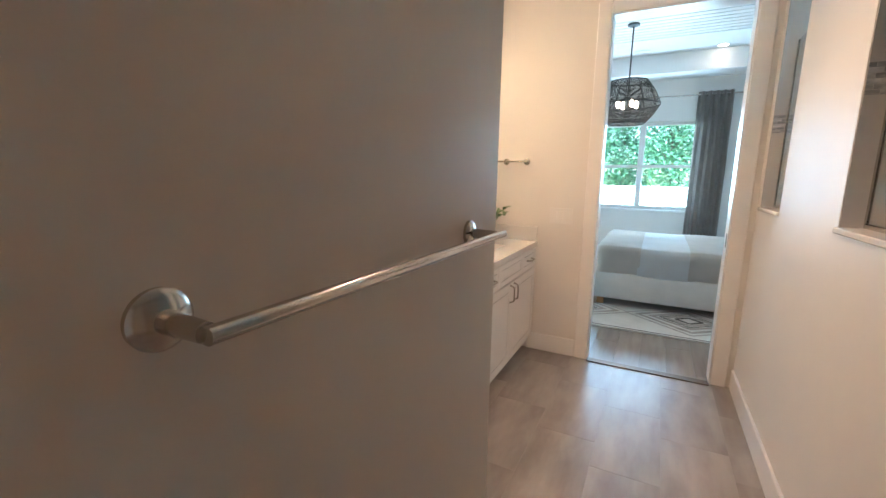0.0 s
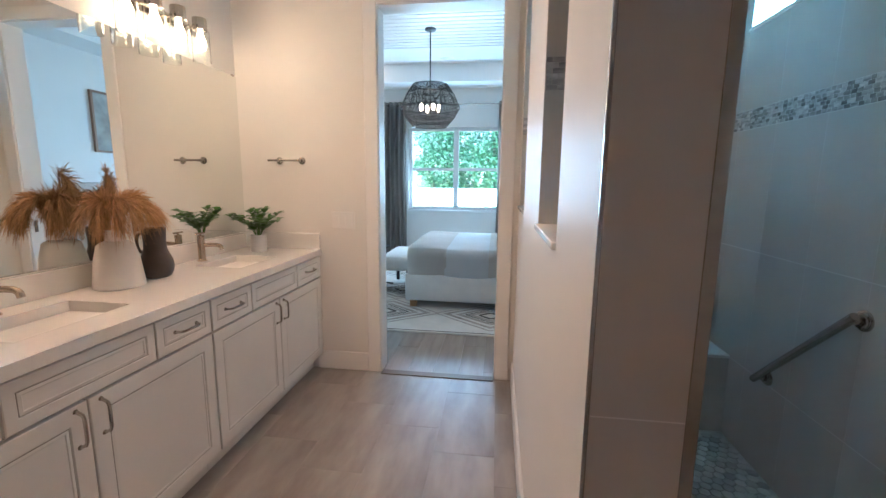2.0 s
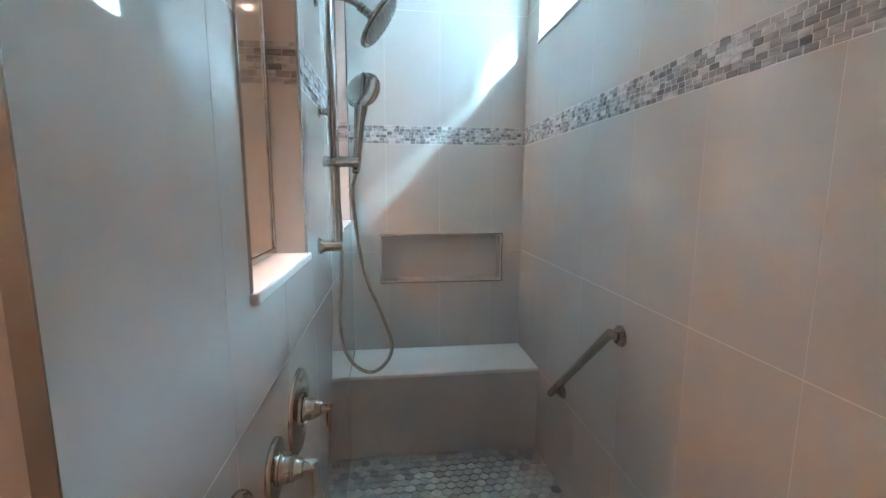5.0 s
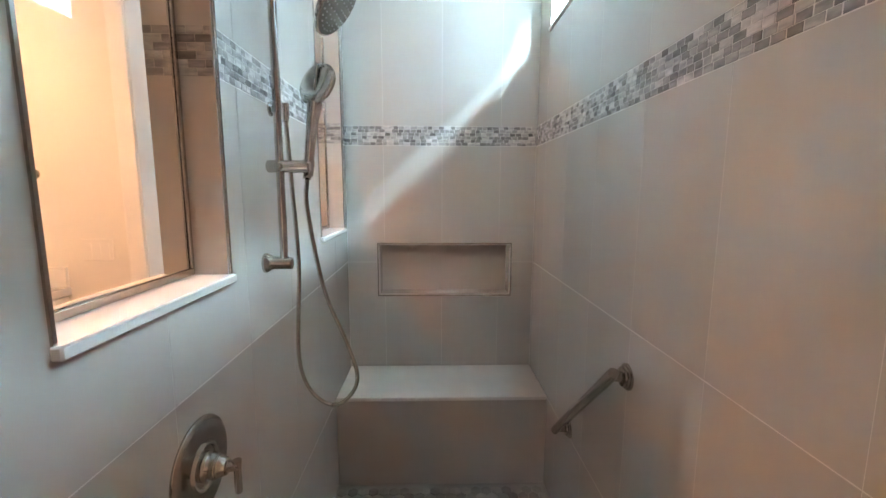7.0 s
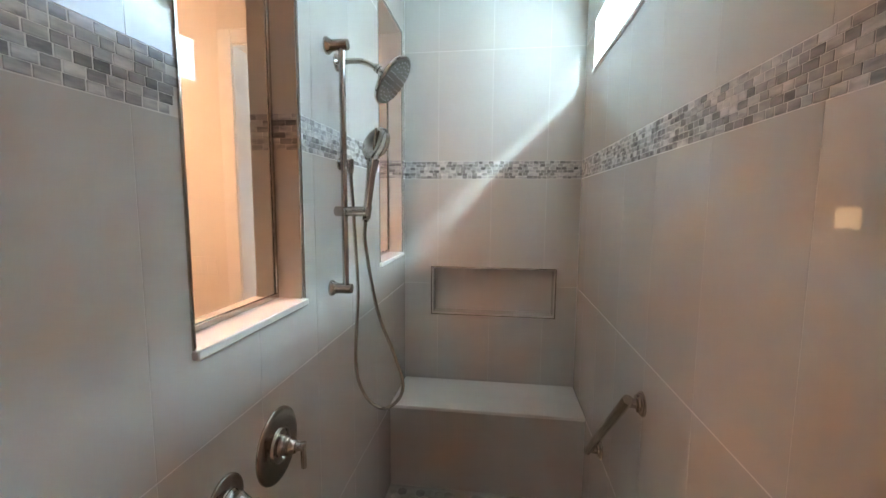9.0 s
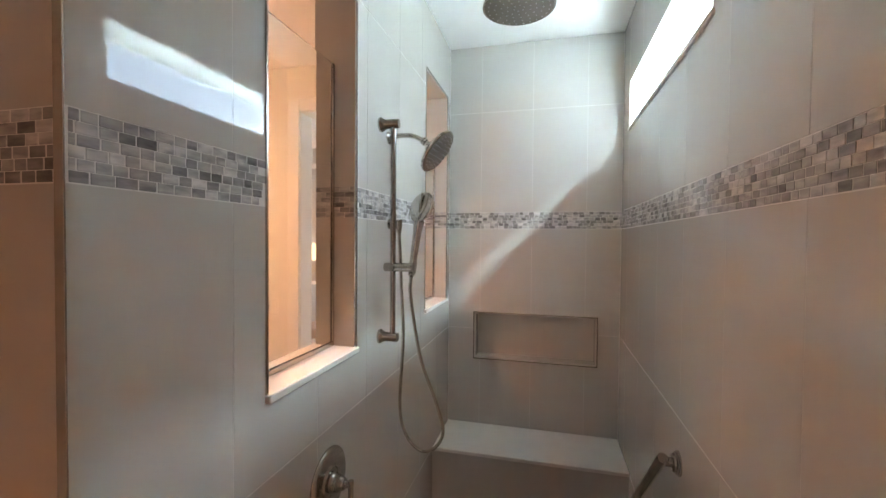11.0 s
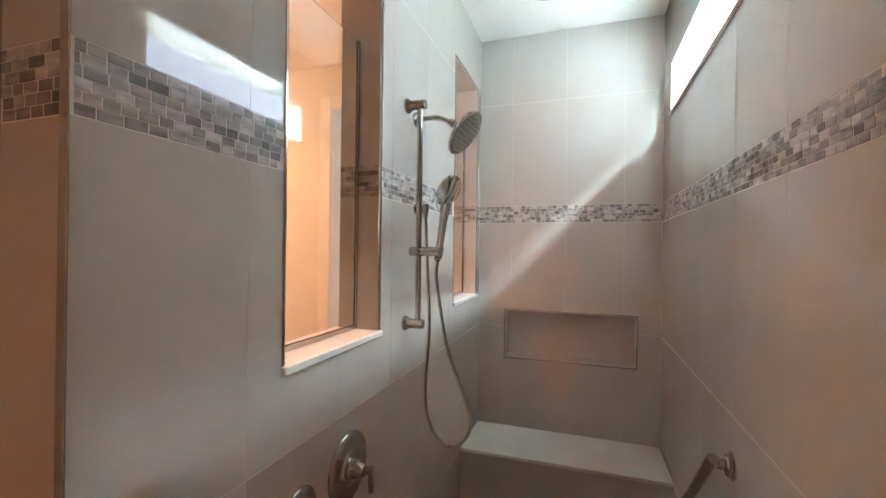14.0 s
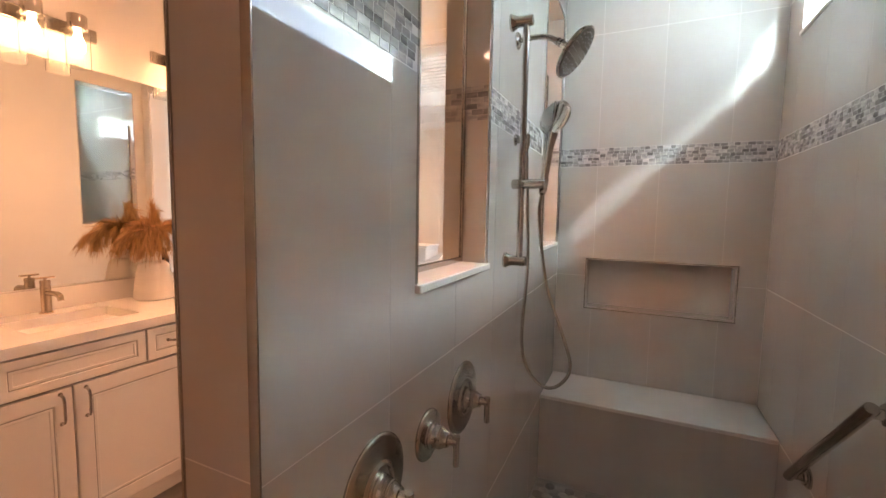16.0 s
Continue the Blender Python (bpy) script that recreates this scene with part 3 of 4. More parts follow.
def vanity_light(y):
    v = thing("vanity_light", "brushed nickel four-light vanity bar with clear glass cups", "wall light", (XV, y, 2.18), "vanity lights")
    part("backplate", box((0.001, -0.355, -0.03), (0.022, 0.355, 0.03), 0.003), NICKEL, v)
    for k in range(4):
        c = -0.24 + k * 0.16
        part("arm", tube(bmesh.new(), bent([(0.02, c, 0.0), (0.06, c, 0.002), (0.095, c, 0.002)], 4), 0.007, 10), NICKEL, v)
        part("socket", stack(bmesh.new(), (0.1, c, 0.045), (0, 0, -1), [(0.012, 0), (0.036, 0.001), (0.037, 0.004), (0.037, 0.065), (0.03, 0.068)], 24), NICKEL, v)
        bm = bmesh.new()
        prof = [(0.046, 0.0), (0.046, 0.165), (0.043, 0.165), (0.043, 0.0)]
        rows = [ring(bm, (0.1, c, -0.02 - h), Vector((1, 0, 0)), Vector((0, 1, 0)), r, 28) for r, h in prof]
        for i in range(4):
            p, q = rows[i], rows[(i + 1) % 4]
            for j in range(28):
                bm.faces.new((p[j], p[(j + 1) % 28], q[(j + 1) % 28], q[j]))
        g = part("glass_shade", bm, GLASS, v, "clear glass cylinder shade")
        g.visible_shadow = False
        b = part("bulb", stack(bmesh.new(), (0.1, c, -0.022), (0, 0, -1), [(0.013, 0), (0.014, 0.02), (0.024, 0.05), (0.028, 0.07), (0.024, 0.09), (0.012, 0.101), (0.002, 0.104)], 20), BULB, v, "glowing bulb")
        b.visible_shadow = False


vanity_light(1.695)
vanity_light(2.66)


def towel_bar(place, turn, a, b, left, right, big=1.0, label="short brushed nickel towel bar on the cream wall"):
    """Posts at a and b along the wall, and the bar from left to right."""
    t = thing("towel_bar", label, "towel bar", place, turn=turn)
    for s in (a, b):
        part("flange", stack(bmesh.new(), (s, 0, 0), (0, -1, 0), [(0.029 * big, 0), (0.029 * big, 0.005), (0.024 * big, 0.009), (0.011 * big, 0.012), (0.0095 * big, 0.058)], 28), NICKEL, t)
    part("bar", tube(bmesh.new(), [(left, -0.064, 0), (left + 0.001, -0.064, 0), (right - 0.001, -0.064, 0), (right, -0.064, 0)], 0.0085 * big, 18), NICKEL, t)
    return t


towel_bar((-0.775, YE, 1.475), 0, -0.075, 0.085, -0.125, 0.1, 0.85)

sw = thing("switch_plate", "white triple rocker switch plate on the cream wall", "light switch", (-0.41, YE, 1.078))
part("plate", box((-0.082, -0.006, -0.058), (0.082, -0.0005, 0.058), 0.002), PLASTIC, sw)
for k in (-1, 0, 1):
    part("rocker", bx(bmesh.new(), (k * 0.046 - 0.0165, -0.009, -0.034), (k * 0.046 + 0.0165, -0.006, 0.034), 0.001), PLASTIC, sw)

# ---- things on the counter ----
vase = thing("vase", "wide white ceramic vase of dried grass on the countertop", "vase", (-1.0, 2.2, HT))
part("body", stack(bmesh.new(), (0, 0, 0), (0, 0, 1), [(0.088, 0), (0.096, 0.004), (0.094, 0.03), (0.083, 0.12), (0.068, 0.185), (0.052, 0.197), (0.037, 0.203), (0.035, 0.25), (0.031, 0.25), (0.03, 0.2)], 40), VASEWHITE, vase, smooth=50)
random.seed(3)
grass = thing("dried_grass", "brown dried pampas grass drooping from the white ceramic vase", "dried plant", (-1.0, 2.2, HT))
stems, fluff = bmesh.new(), bmesh.new()
for k in range(24):
    a = math.pi * 2 * k / 24 + random.uniform(-0.15, 0.15)
    reach = random.uniform(0.12, 0.18)
    if math.cos(a) < -0.2:
        reach *= 0.4
    top = random.uniform(0.35, 0.395) + (0.10 if k in (8, 9) else 0)
    pts = bent([(0.01 * math.cos(a), 0.01 * math.sin(a), 0.1), (0.025 * math.cos(a), 0.025 * math.sin(a), 0.26), (reach * 0.4 * math.cos(a), reach * 0.4 * math.sin(a), top),
                (reach * 0.8 * math.cos(a), reach * 0.8 * math.sin(a), top - 0.02), (reach * math.cos(a), reach * math.sin(a), top - random.uniform(0.04, 0.12))], 6)
    tube(stems, pts, 0.0016, 5)
    for i in range(430):
        s = random.uniform(0.33, 1.0) * (len(pts) - 1.001)
        p = pts[int(s)].lerp(pts[int(s) + 1], s % 1)
        d = (pts[int(s) + 1] - pts[int(s)]).normalized()
        side = Vector((random.gauss(0, 1), random.gauss(0, 1), random.gauss(0, 0.6))).normalized()
        l = random.uniform(0.03, 0.08)
        q = p + (d * 0.9 + side * 0.6 - Vector((0, 0, 0.1))) * l * 0.6
        r = q + (d * 0.6 + side * 0.2 - Vector((0, 0, 0.4))) * l * 0.6
        w = side.cross(d).normalized() * 0.0009
        v = [fluff.verts.new(c) for c in (p - w, p + w, q + w, r, q - w)]
        fluff.faces.new(v)
part("stems", stems, PAMPAS, grass)
part("plumes", fluff, PAMPAS, grass, "feathery brown plumes", smooth=0)

jug = thing("pitcher", "dark brown ceramic pitcher with narrow waist on the countertop", "pitcher", (-0.985, 2.39, HT))
part("body", stack(bmesh.new(), (0, 0, 0), (0, 0, 1), [(0.044, 0), (0.058, 0.006), (0.069, 0.028), (0.073, 0.055), (0.069, 0.085), (0.056, 0.115), (0.048, 0.14), (0.046, 0.17), (0.051, 0.238), (0.047, 0.238), (0.04, 0.15)], 32), VASEDARK, jug, smooth=50)
part("handle", tube(bmesh.new(), bent([(-0.044, 0, 0.21), (-0.088, 0, 0.2), (-0.093, 0, 0.14), (-0.055, 0, 0.1)], 6), 0.007, 8), VASEDARK, jug)

pot = thing("potted_plant", "leafy green plant in white pot on the quartz countertop", "potted plant", (-0.93, 3.17, HT))
part("pot", stack(bmesh.new(), (0, 0, 0), (0, 0, 1), [(0.047, 0), (0.05, 0.003), (0.052, 0.115), (0.048, 0.115), (0.047, 0.1)], 32), VASEWHITE, pot, smooth=50)
part("soil", stack(bmesh.new(), (0, 0, 0.095), (0, 0, 1), [(0.047, 0), (0.047, 0.007), (0.02, 0.012)], 20), SOIL, pot)
random.seed(11)
stem, leaf = bmesh.new(), bmesh.new()


def blade(bm, p, d, l, w, droop=0.2):
    d = d.normalized()
    s = d.cross(Vector((0, 0, 1)))
    s = s.normalized() if s.length > 0.05 else Vector((1, 0, 0))
    up = s.cross(d)
    mid = [bm.verts.new(p + d * l * t - Vector((0, 0, droop * l * t * t))) for t in (0, 0.33, 0.66, 1)]
    lf = [bm.verts.new(p + d * l * t + s * w + up * w * 0.35 - Vector((0, 0, droop * l * t * t))) for t in (0.3, 0.68)]
    rt = [bm.verts.new(p + d * l * t - s * w + up * w * 0.35 - Vector((0, 0, droop * l * t * t))) for t in (0.3, 0.68)]
    for e in (lf, rt):
        bm.faces.new((mid[0], mid[1], e[0]))
        bm.faces.new((mid[1], mid[2], e[1], e[0]))
        bm.faces.new((mid[2], mid[3], e[1]))


for k in range(9):
    a = 2 * math.pi * k / 9 + random.uniform(-0.3, 0.3)
    r = random.uniform(0.09, 0.2)
    h = random.uniform(0.27, 0.32) - r * 0.4
    if math.sin(a) > 0.3:
        r *= 0.7
    pts = bent([(0.01 * math.cos(a), 0.01 * math.sin(a), 0.1), (r * 0.35 * math.cos(a), r * 0.35 * math.sin(a), 0.1 + (h - 0.1) * 0.55), (r * math.cos(a), r * math.sin(a), h)], 5)
    tube(stem, pts, 0.0028, 6)
    for i in range(3, len(pts)):
        d = (pts[i] - pts[i - 1]).normalized()
        for s in (-1, 1):
            side = Vector((-d.y, d.x, 0.0)).normalized() * s + d * 0.45 + Vector((random.gauss(0, 0.3), random.gauss(0, 0.3), random.uniform(-0.1, 0.5)))
            blade(leaf, pts[i], side, random.uniform(0.044, 0.06), 0.021)
    blade(leaf, pts[-1], pts[-1] - pts[-3], 0.05, 0.016)
part("stems", stem, LEAF, pot)
part("foliage", leaf, LEAF, pot, "glossy green leaves", smooth=60)

# ---- door with towel bar ----
door = tagged(new("door_2"), kind="structure")
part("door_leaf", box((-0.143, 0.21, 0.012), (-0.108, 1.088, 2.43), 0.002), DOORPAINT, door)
part("latch_plate", box((-0.137, 1.0875, 0.98), (-0.114, 1.0895, 1.05)), NICKEL, door)
part("latch_bolt", box((-0.131, 1.089, 1.005), (-0.12, 1.096, 1.025), 0.002), NICKEL, door)
towel_bar((-0.108, 0.35, 1.247), 90, 0.0, 0.58, -0.004, 0.605, 0.85, "long brushed nickel towel bar mounted on the painted door")

# ---- shower fittings ----
bar = thing("hand_shower_rail", "brushed nickel slide rail and hand shower on tiled wall", "hand shower", (XP, 2.235, 0))
for z in (1.197, 1.985):
    b = part("bracket", stack(bmesh.new(), (0, 0, z), (1, 0, 0), [(0.027, 0), (0.027, 0.006), (0.024, 0.009), (0.0175, 0.022), (0.017, 0.07), (0.0155, 0.073)], 28), NICKEL, bar)
part("rail", tube(bmesh.new(), [(0.052, 0, 1.2), (0.052, 0, 1.3), (0.052, 0, 1.9), (0.052, 0, 1.99)], 0.0105, 20), NICKEL, bar)
s = part("slider", stack(bmesh.new(), (0.018, 0, 1.457), (1, 0, 0), [(0.012, 0), (0.0165, 0.004), (0.0165, 0.11), (0.012, 0.114)], 24), NICKEL, bar)
part("clamp_knob", stack(bmesh.new(), (0.052, -0.002, 1.457), (0, -1, 0), [(0.012, 0), (0.012, 0.02), (0.009, 0.023)], 16), NICKEL, s)
part("holder", stack(bmesh.new(), (0.118, 0.028, 1.432), (0.05, 0.1, 1), [(0.0125, 0), (0.0155, 0.035), (0.0155, 0.045)], 16), NICKEL, s)
hh = part("handset", tube(bmesh.new(), bent([(0.117, 0.016, 1.425), (0.12, 0.03, 1.47), (0.126, 0.036, 1.53), (0.13, 0.048, 1.585), (0.136, 0.055, 1.63)], 5), lambda t: 0.0115 + 0.006 * t + 0.016 * max(0, t - 0.75), 18), NICKEL, bar)
face = Vector((0.44, 0.84, -0.32)).normalized()
hc = Vector((0.142, 0.06, 1.683))
part("spray_head", stack(bmesh.new(), hc - face * 0.012, face, [(0.03, 0.003), (0.05, 0.0045), (0.058, 0.008), (0.061, 0.012), (0.06, 0.017), (0.053, 0.02)], 32), NICKEL, hh)
part("ridge", tube(bmesh.new(), bent([(0.137, 0.047, 1.62), (0.141, 0.0455, 1.65), (0.142, 0.048, 1.69), (0.144, 0.06, 1.735)], 4), 0.0045, 8), NICKEL, hh)
part("spray_face", stack(bmesh.new(), hc + face * 0.0075, face, [(0.049, 0), (0.048, 0.002), (0.01, 0.003)], 28), NICKELDARK, hh)
hose = bent([(0.116, 0.022, 1.425), (0.102, 0.06, 1.34), (0.13, 0.10, 1.10), (0.19, 0.11, 0.93), (0.222, 0.11, 0.815), (0.19, 0.11, 0.745), (0.133, 0.11, 0.724), (0.07, 0.11, 0.78), (0.044, 0.105, 0.90), (0.058, 0.1, 1.17), (0.05, 0.095, 1.40), (0.043, 0.088, 1.59)], 8)
part("hose", tube(bmesh.new(), hose, 0.0062, 10), NICKEL, bar, "ribbed metal hose")
part("supply_elbow", stack(stack(bmesh.new(), (0, 0.09, 1.62), (1, 0, 0), [(0.02, 0), (0.02, 0.004), (0.012, 0.008), (0.011, 0.05)], 18), (0.043, 0.088, 1.635), (0, -0.05, -1), [(0.012, 0), (0.012, 0.03), (0.009, 0.05)], 14), NICKEL, bar)

arm = thing("fixed_shower", "round brushed nickel shower head on a bent arm", "shower head", (XP, 2.32, 1.96))
part("flange", stack(bmesh.new(), (0, 0, 0), (1, 0, 0), [(0.029, 0), (0.029, 0.003), (0.022, 0.009), (0.011, 0.012)], 28), NICKEL, arm)
part("arm", tube(bmesh.new(), bent([(0.005, 0, 0.0), (0.07, 0.0, 0.003), (0.115, 0.0, -0.008), (0.16, 0.004, -0.038)], 6), 0.0095, 14), NICKEL, arm)
ax = Vector((0.79, -0.05, -0.61)).normalized()
part("swivel_nut", stack(bmesh.new(), Vector((0.155, 0.004, -0.033)) - ax * 0.026, ax, [(0.0105, 0), (0.0145, 0.001), (0.0145, 0.007), (0.0125, 0.008), (0.0125, 0.011), (0.0145, 0.012), (0.0145, 0.018), (0.011, 0.02)], 20), NICKEL, arm)
hd = part("head", stack(bmesh.new(), (0.155, 0.004, -0.033), ax, [(0.011, -0.01), (0.013, 0), (0.013, 0.014), (0.018, 0.02), (0.022, 0.03), (0.06, 0.037), (0.086, 0.044), (0.09, 0.05), (0.089, 0.056), (0.085, 0.058)], 40), NICKEL, arm)
fc = Vector((0.155, 0.004, -0.033)) + ax * 0.0575
part("spray_plate", stack(bmesh.new(), fc, ax, [(0.084, 0), (0.083, 0.002), (0.03, 0.0035)], 36), NICKELDARK, hd)
nz = bmesh.new()
u, v = sides(ax)
for r, n in ((0.02, 6), (0.038, 12), (0.055, 18), (0.07, 24)):
    for i in range(n):
        t = 2 * math.pi * i / n
        stack(nz, fc + ax * 0.002 + r * (math.cos(t) * u + math.sin(t) * v), ax, [(0.0029, 0), (0.002, 0.003)], 6)
part("nozzle_field", nz, NOZZLE, hd, kind="stuff")

rain = thing("rain_shower", "large round brushed nickel rain shower hanging from the ceiling", "rain shower head", (1.42, 2.24, 0))
part("ceiling_flange", stack(bmesh.new(), (0, 0, HC), (0, 0, -1), [(0.03, 0), (0.03, 0.004), (0.02, 0.01)], 28), NICKEL, rain)
part("arm", tube(bmesh.new(), [(0, 0, HC - 0.002), (0, 0, 2.6), (0, 0, 2.45), (0, 0, 2.38)], 0.0115, 16), NICKEL, rain)
hd = part("head", stack(bmesh.new(), (0, 0, 2.39), (0, 0, -1), [(0.018, 0), (0.02, 0.018), (0.05, 0.022), (0.118, 0.027), (0.123, 0.030), (0.123, 0.035), (0.119, 0.037)], 56), NICKEL, rain)
part("spray_plate", stack(bmesh.new(), (0, 0, 2.3525), (0, 0, -1), [(0.118, 0), (0.117, 0.001), (0.02, 0.0015)], 56), SPUN, hd)
nz = bmesh.new()
for r, n in ((0.018, 6), (0.04, 10), (0.06, 14), (0.082, 18), (0.104, 26)):
    for i in range(n):
        t = 2 * math.pi * (i + r * 40) / n
        stack(nz, (r * math.cos(t), r * math.sin(t), 2.3515), (0, 0, -1), [(0.0026, 0), (0.0015, 0.002)], 6)
part("nozzle_field", nz, NOZZLE, hd, kind="stuff")


def valve(y, z, r, diverter):
    v = thing("shower_valve", "round brushed nickel shower valve with lever on tiled wall" if not diverter else "small brushed nickel diverter valve with lever on tiled wall", "shower valve", (XP, y, z), "shower valves")
    part("plate", stack(bmesh.new(), (0, 0, 0), (1, 0, 0), [(r, 0), (r, 0.003), (r * 0.985, 0.006), (r * 0.95, 0.008), (r * 0.90, 0.0088), (r * 0.52, 0.0105), (r * 0.49, 0.014), (r * 0.46, 0.0155), (r * 0.42, 0.0145), (r * 0.40, 0.011), (0.02, 0.011)], 56), NICKEL, v)
    part("hub", stack(bmesh.new(), (0.01, 0, 0), (1, 0, 0), [(0.029, 0), (0.029, 0.006), (0.026, 0.009), (0.0245, 0.011), (0.0245, 0.026), (0.0225, 0.0275), (0.0225, 0.03), (0.0205, 0.032), (0.0165, 0.044), (0.0115, 0.0455), (0.0105, 0.052), (0.009, 0.066)], 32), NICKEL, v)
    part("lever", stack(bmesh.new(), (0.072, 0.001, 0.012), (0, 0, -1), [(0.0085, 0), (0.0085, 0.002), (0.007, 0.02), (0.0075, 0.066), (0.0065, 0.069)], 18), NICKEL, v)


valve(1.862, 0.856, 0.097, False)
valve(1.652, 0.853, 0.058, True)
valve(1.44, 0.856, 0.097, False)

grab = thing("grab_bar", "slanted brushed nickel grab bar on the grey tiled shower wall", "grab bar", (XW, 0, 0))
pa, pb = Vector((-0.038, 2.208, 0.872)), Vector((-0.038, 2.66, 0.441))
for p in (pa, pb):
    part("flange", stack(bmesh.new(), (0, p.y, p.z), (-1, 0, 0), [(0.038, 0), (0.038, 0.004), (0.033, 0.006), (0.033, 0.01), (0.028, 0.012), (0.027, 0.018), (0.015, 0.02), (0.013, 0.05)], 32), NICKEL, grab)
d = (pb - pa).normalized()
part("bar", stack(bmesh.new(), pa - d * 0.03 + Vector((-0.012, 0, 0)), d, [(0.015, 0), (0.0165, 0.002), (0.0165, (pb - pa).length + 0.058), (0.015, (pb - pa).length + 0.06)], 24), NICKEL, grab)

# ---- bedroom things ----
bed = thing("bed", "oatmeal platform bed made with white linen and taupe blankets", "bed", (0.78, 5.68, 0))
part("frame", box((-1.1, -0.83, 0.09), (1.1, 0.83, 0.385), 0.02, 2), UPHOLST, bed)
part("headboard", box((1.1, -0.86, 0.05), (1.2, 0.86, 1.3), 0.03, 2), UPHOLST, bed)
for x in (-1.02, 1.0):
    for y in (-0.76, 0.76):
        part("leg", box((x - 0.035, y - 0.03, 0.015), (x + 0.035, y + 0.03, 0.089), 0.004), OAK, bed, "light oak block foot")
m = part("mattress", box((-1.04, -0.79, 0.386), (1.09, 0.79, 0.65), 0.06, 3), LINEN, bed)


def cover(x0, x1, t, material, name, label):
    """A blanket laid over the bed and down both sides, with soft folds."""
    bm = bmesh.new()
    n, k = 40, 14
    grid = []
    for i in range(n + 1):
        w = -1.15 + 2.3 * i / n
        over = max(0, abs(w) - 0.80)
        y = math.copysign(min(abs(w), 0.80) + min(over, 0.05) * 0.5, w)
        z = 0.655 + t - max(0, over - 0.01) * 0.8 - 0.02 * (abs(y) / 0.8) ** 4
        row = []
        for j in range(k + 1):
            x = x0 + (x1 - x0) * j / k
            f = noise.noise(Vector((x * 3, w * 3, t * 40))) * 0.012
            row.append(bm.verts.new((x, y * (1 + t * 0.5) + f * (over > 0), z + f)))
        grid.append(row)
    for a, b in zip(grid, grid[1:]):
        for j in range(k):
            bm.faces.new((a[j], a[j + 1], b[j + 1], b[j]))
    bmesh.ops.solidify(bm, geom=bm.faces[:], thickness=-0.008)
    part(name, bm, material, bed, label, smooth=80)


cover(-1.075, -0.66, 0.014, TAUPE, "blanket", "taupe foot blanket")
cover(-0.68, -0.20, 0.006, LINEN, "duvet", "white linen duvet")
cover(-0.22, 0.95, 0.014, TAUPE, "blanket", "taupe blanket")
for y in (-0.4, 0.4):
    pw = thing("pillow", "white linen pillow on the made bed", "pillow", (1.6, 5.68 + y, 0.76))
    part("cushion", box((-0.2, -0.32, -0.06), (0.2, 0.32, 0.08), 0.06, 3), LINEN, pw)

seat = thing("bed_bench", "upholstered bench at the foot of the bed on the rug", "bench", (-0.55, 5.75, 0))
part("seat", box((-0.2, -0.45, 0.3), (0.2, 0.45, 0.47), 0.05, 3), UPHOLST, seat)
for x in (-0.15, 0.15):
    for y in (-0.37, 0.37):
        part("leg", box((x - 0.02, y - 0.02, 0.014), (x + 0.02, y + 0.02, 0.3)), BLACK, seat)

tab = thing("side_table", "small round black metal side table on the rug", "side table", (-0.92, 5.9, 0))
part("top", stack(bmesh.new(), (0, 0, 0.5), (0, 0, 1), [(0.16, 0), (0.165, 0.005), (0.165, 0.015), (0.16, 0.016)], 32), BLACK, tab)
part("stem", tube(bmesh.new(), [(0, 0, 0.02), (0, 0, 0.3), (0, 0, 0.5)], 0.01, 10), BLACK, tab)
for a in (0.3, 2.4, 4.5):
    part("foot", box((-0.01, 0, 0.014), (0.01, 0.22, 0.03)), BLACK, tab).rotation_euler[2] = a

chair = thing("armchair", "pale shell armchair with blush cushion and black metal legs", "armchair", (-1.2, 5.5, 0), turn=-60)
bm = bmesh.new()
rows = []
for j in range(9):
    h = j / 8
    row = []
    for i in range(17):
        a = math.pi * (i / 16) - math.pi * 0.0
        r = 0.30 + 0.05 * h
        row.append(bm.verts.new((r * math.cos(a), r * math.sin(a), 0.42 + h * (0.20 + 0.22 * math.sin(a)))))
    rows.append(row)
for a, b in zip(rows, rows[1:]):
    for i in range(16):
        bm.faces.new((a[i], a[i + 1], b[i + 1], b[i]))
bmesh.ops.solidify(bm, geom=bm.faces[:], thickness=0.03)
part("back", bm, SHELL, chair, "pale curved shell back", smooth=60)
part("seat", box((-0.27, -0.3, 0.36), (0.27, 0.26, 0.48), 0.04, 3), BLUSH, chair, "blush upholstered cushion")
for x in (-0.22, 0.22):
    for y in (-0.24, 0.2):
        part("leg", tube(bmesh.new(), [(x, y, 0.36), (x * 1.08, y * 1.08, 0.2), (x * 1.16, y * 1.16, 0.014)], 0.009, 8), BLACK, chair)

rug = thing("area_rug", "cream woven area rug with dark geometric diamond lines", "rug", (-0.4, 4.15, 0))
part("body", box((-1.9, 0, 0), (2.2, 2.9, 0.012), 0.003), RUG, rug)
lines = bmesh.new()


def stripe(x0, y0, x1, y1, w=0.012):
    a, b = Vector((x0, y0, 0)), Vector((x1, y1, 0))
    s = (b - a).normalized().cross(Vector((0, 0, 1))) * w
    vs = [lines.verts.new(q + Vector((0, 0, z))) for z in (0.0125, 0.0145) for q in (a - s, b - s, b + s, a + s)]
    for q in ((0, 1, 2, 3), (4, 5, 6, 7), (0, 1, 5, 4), (1, 2, 6, 5), (2, 3, 7, 6), (3, 0, 4, 7)):
        lines.faces.new([vs[i] for i in q])


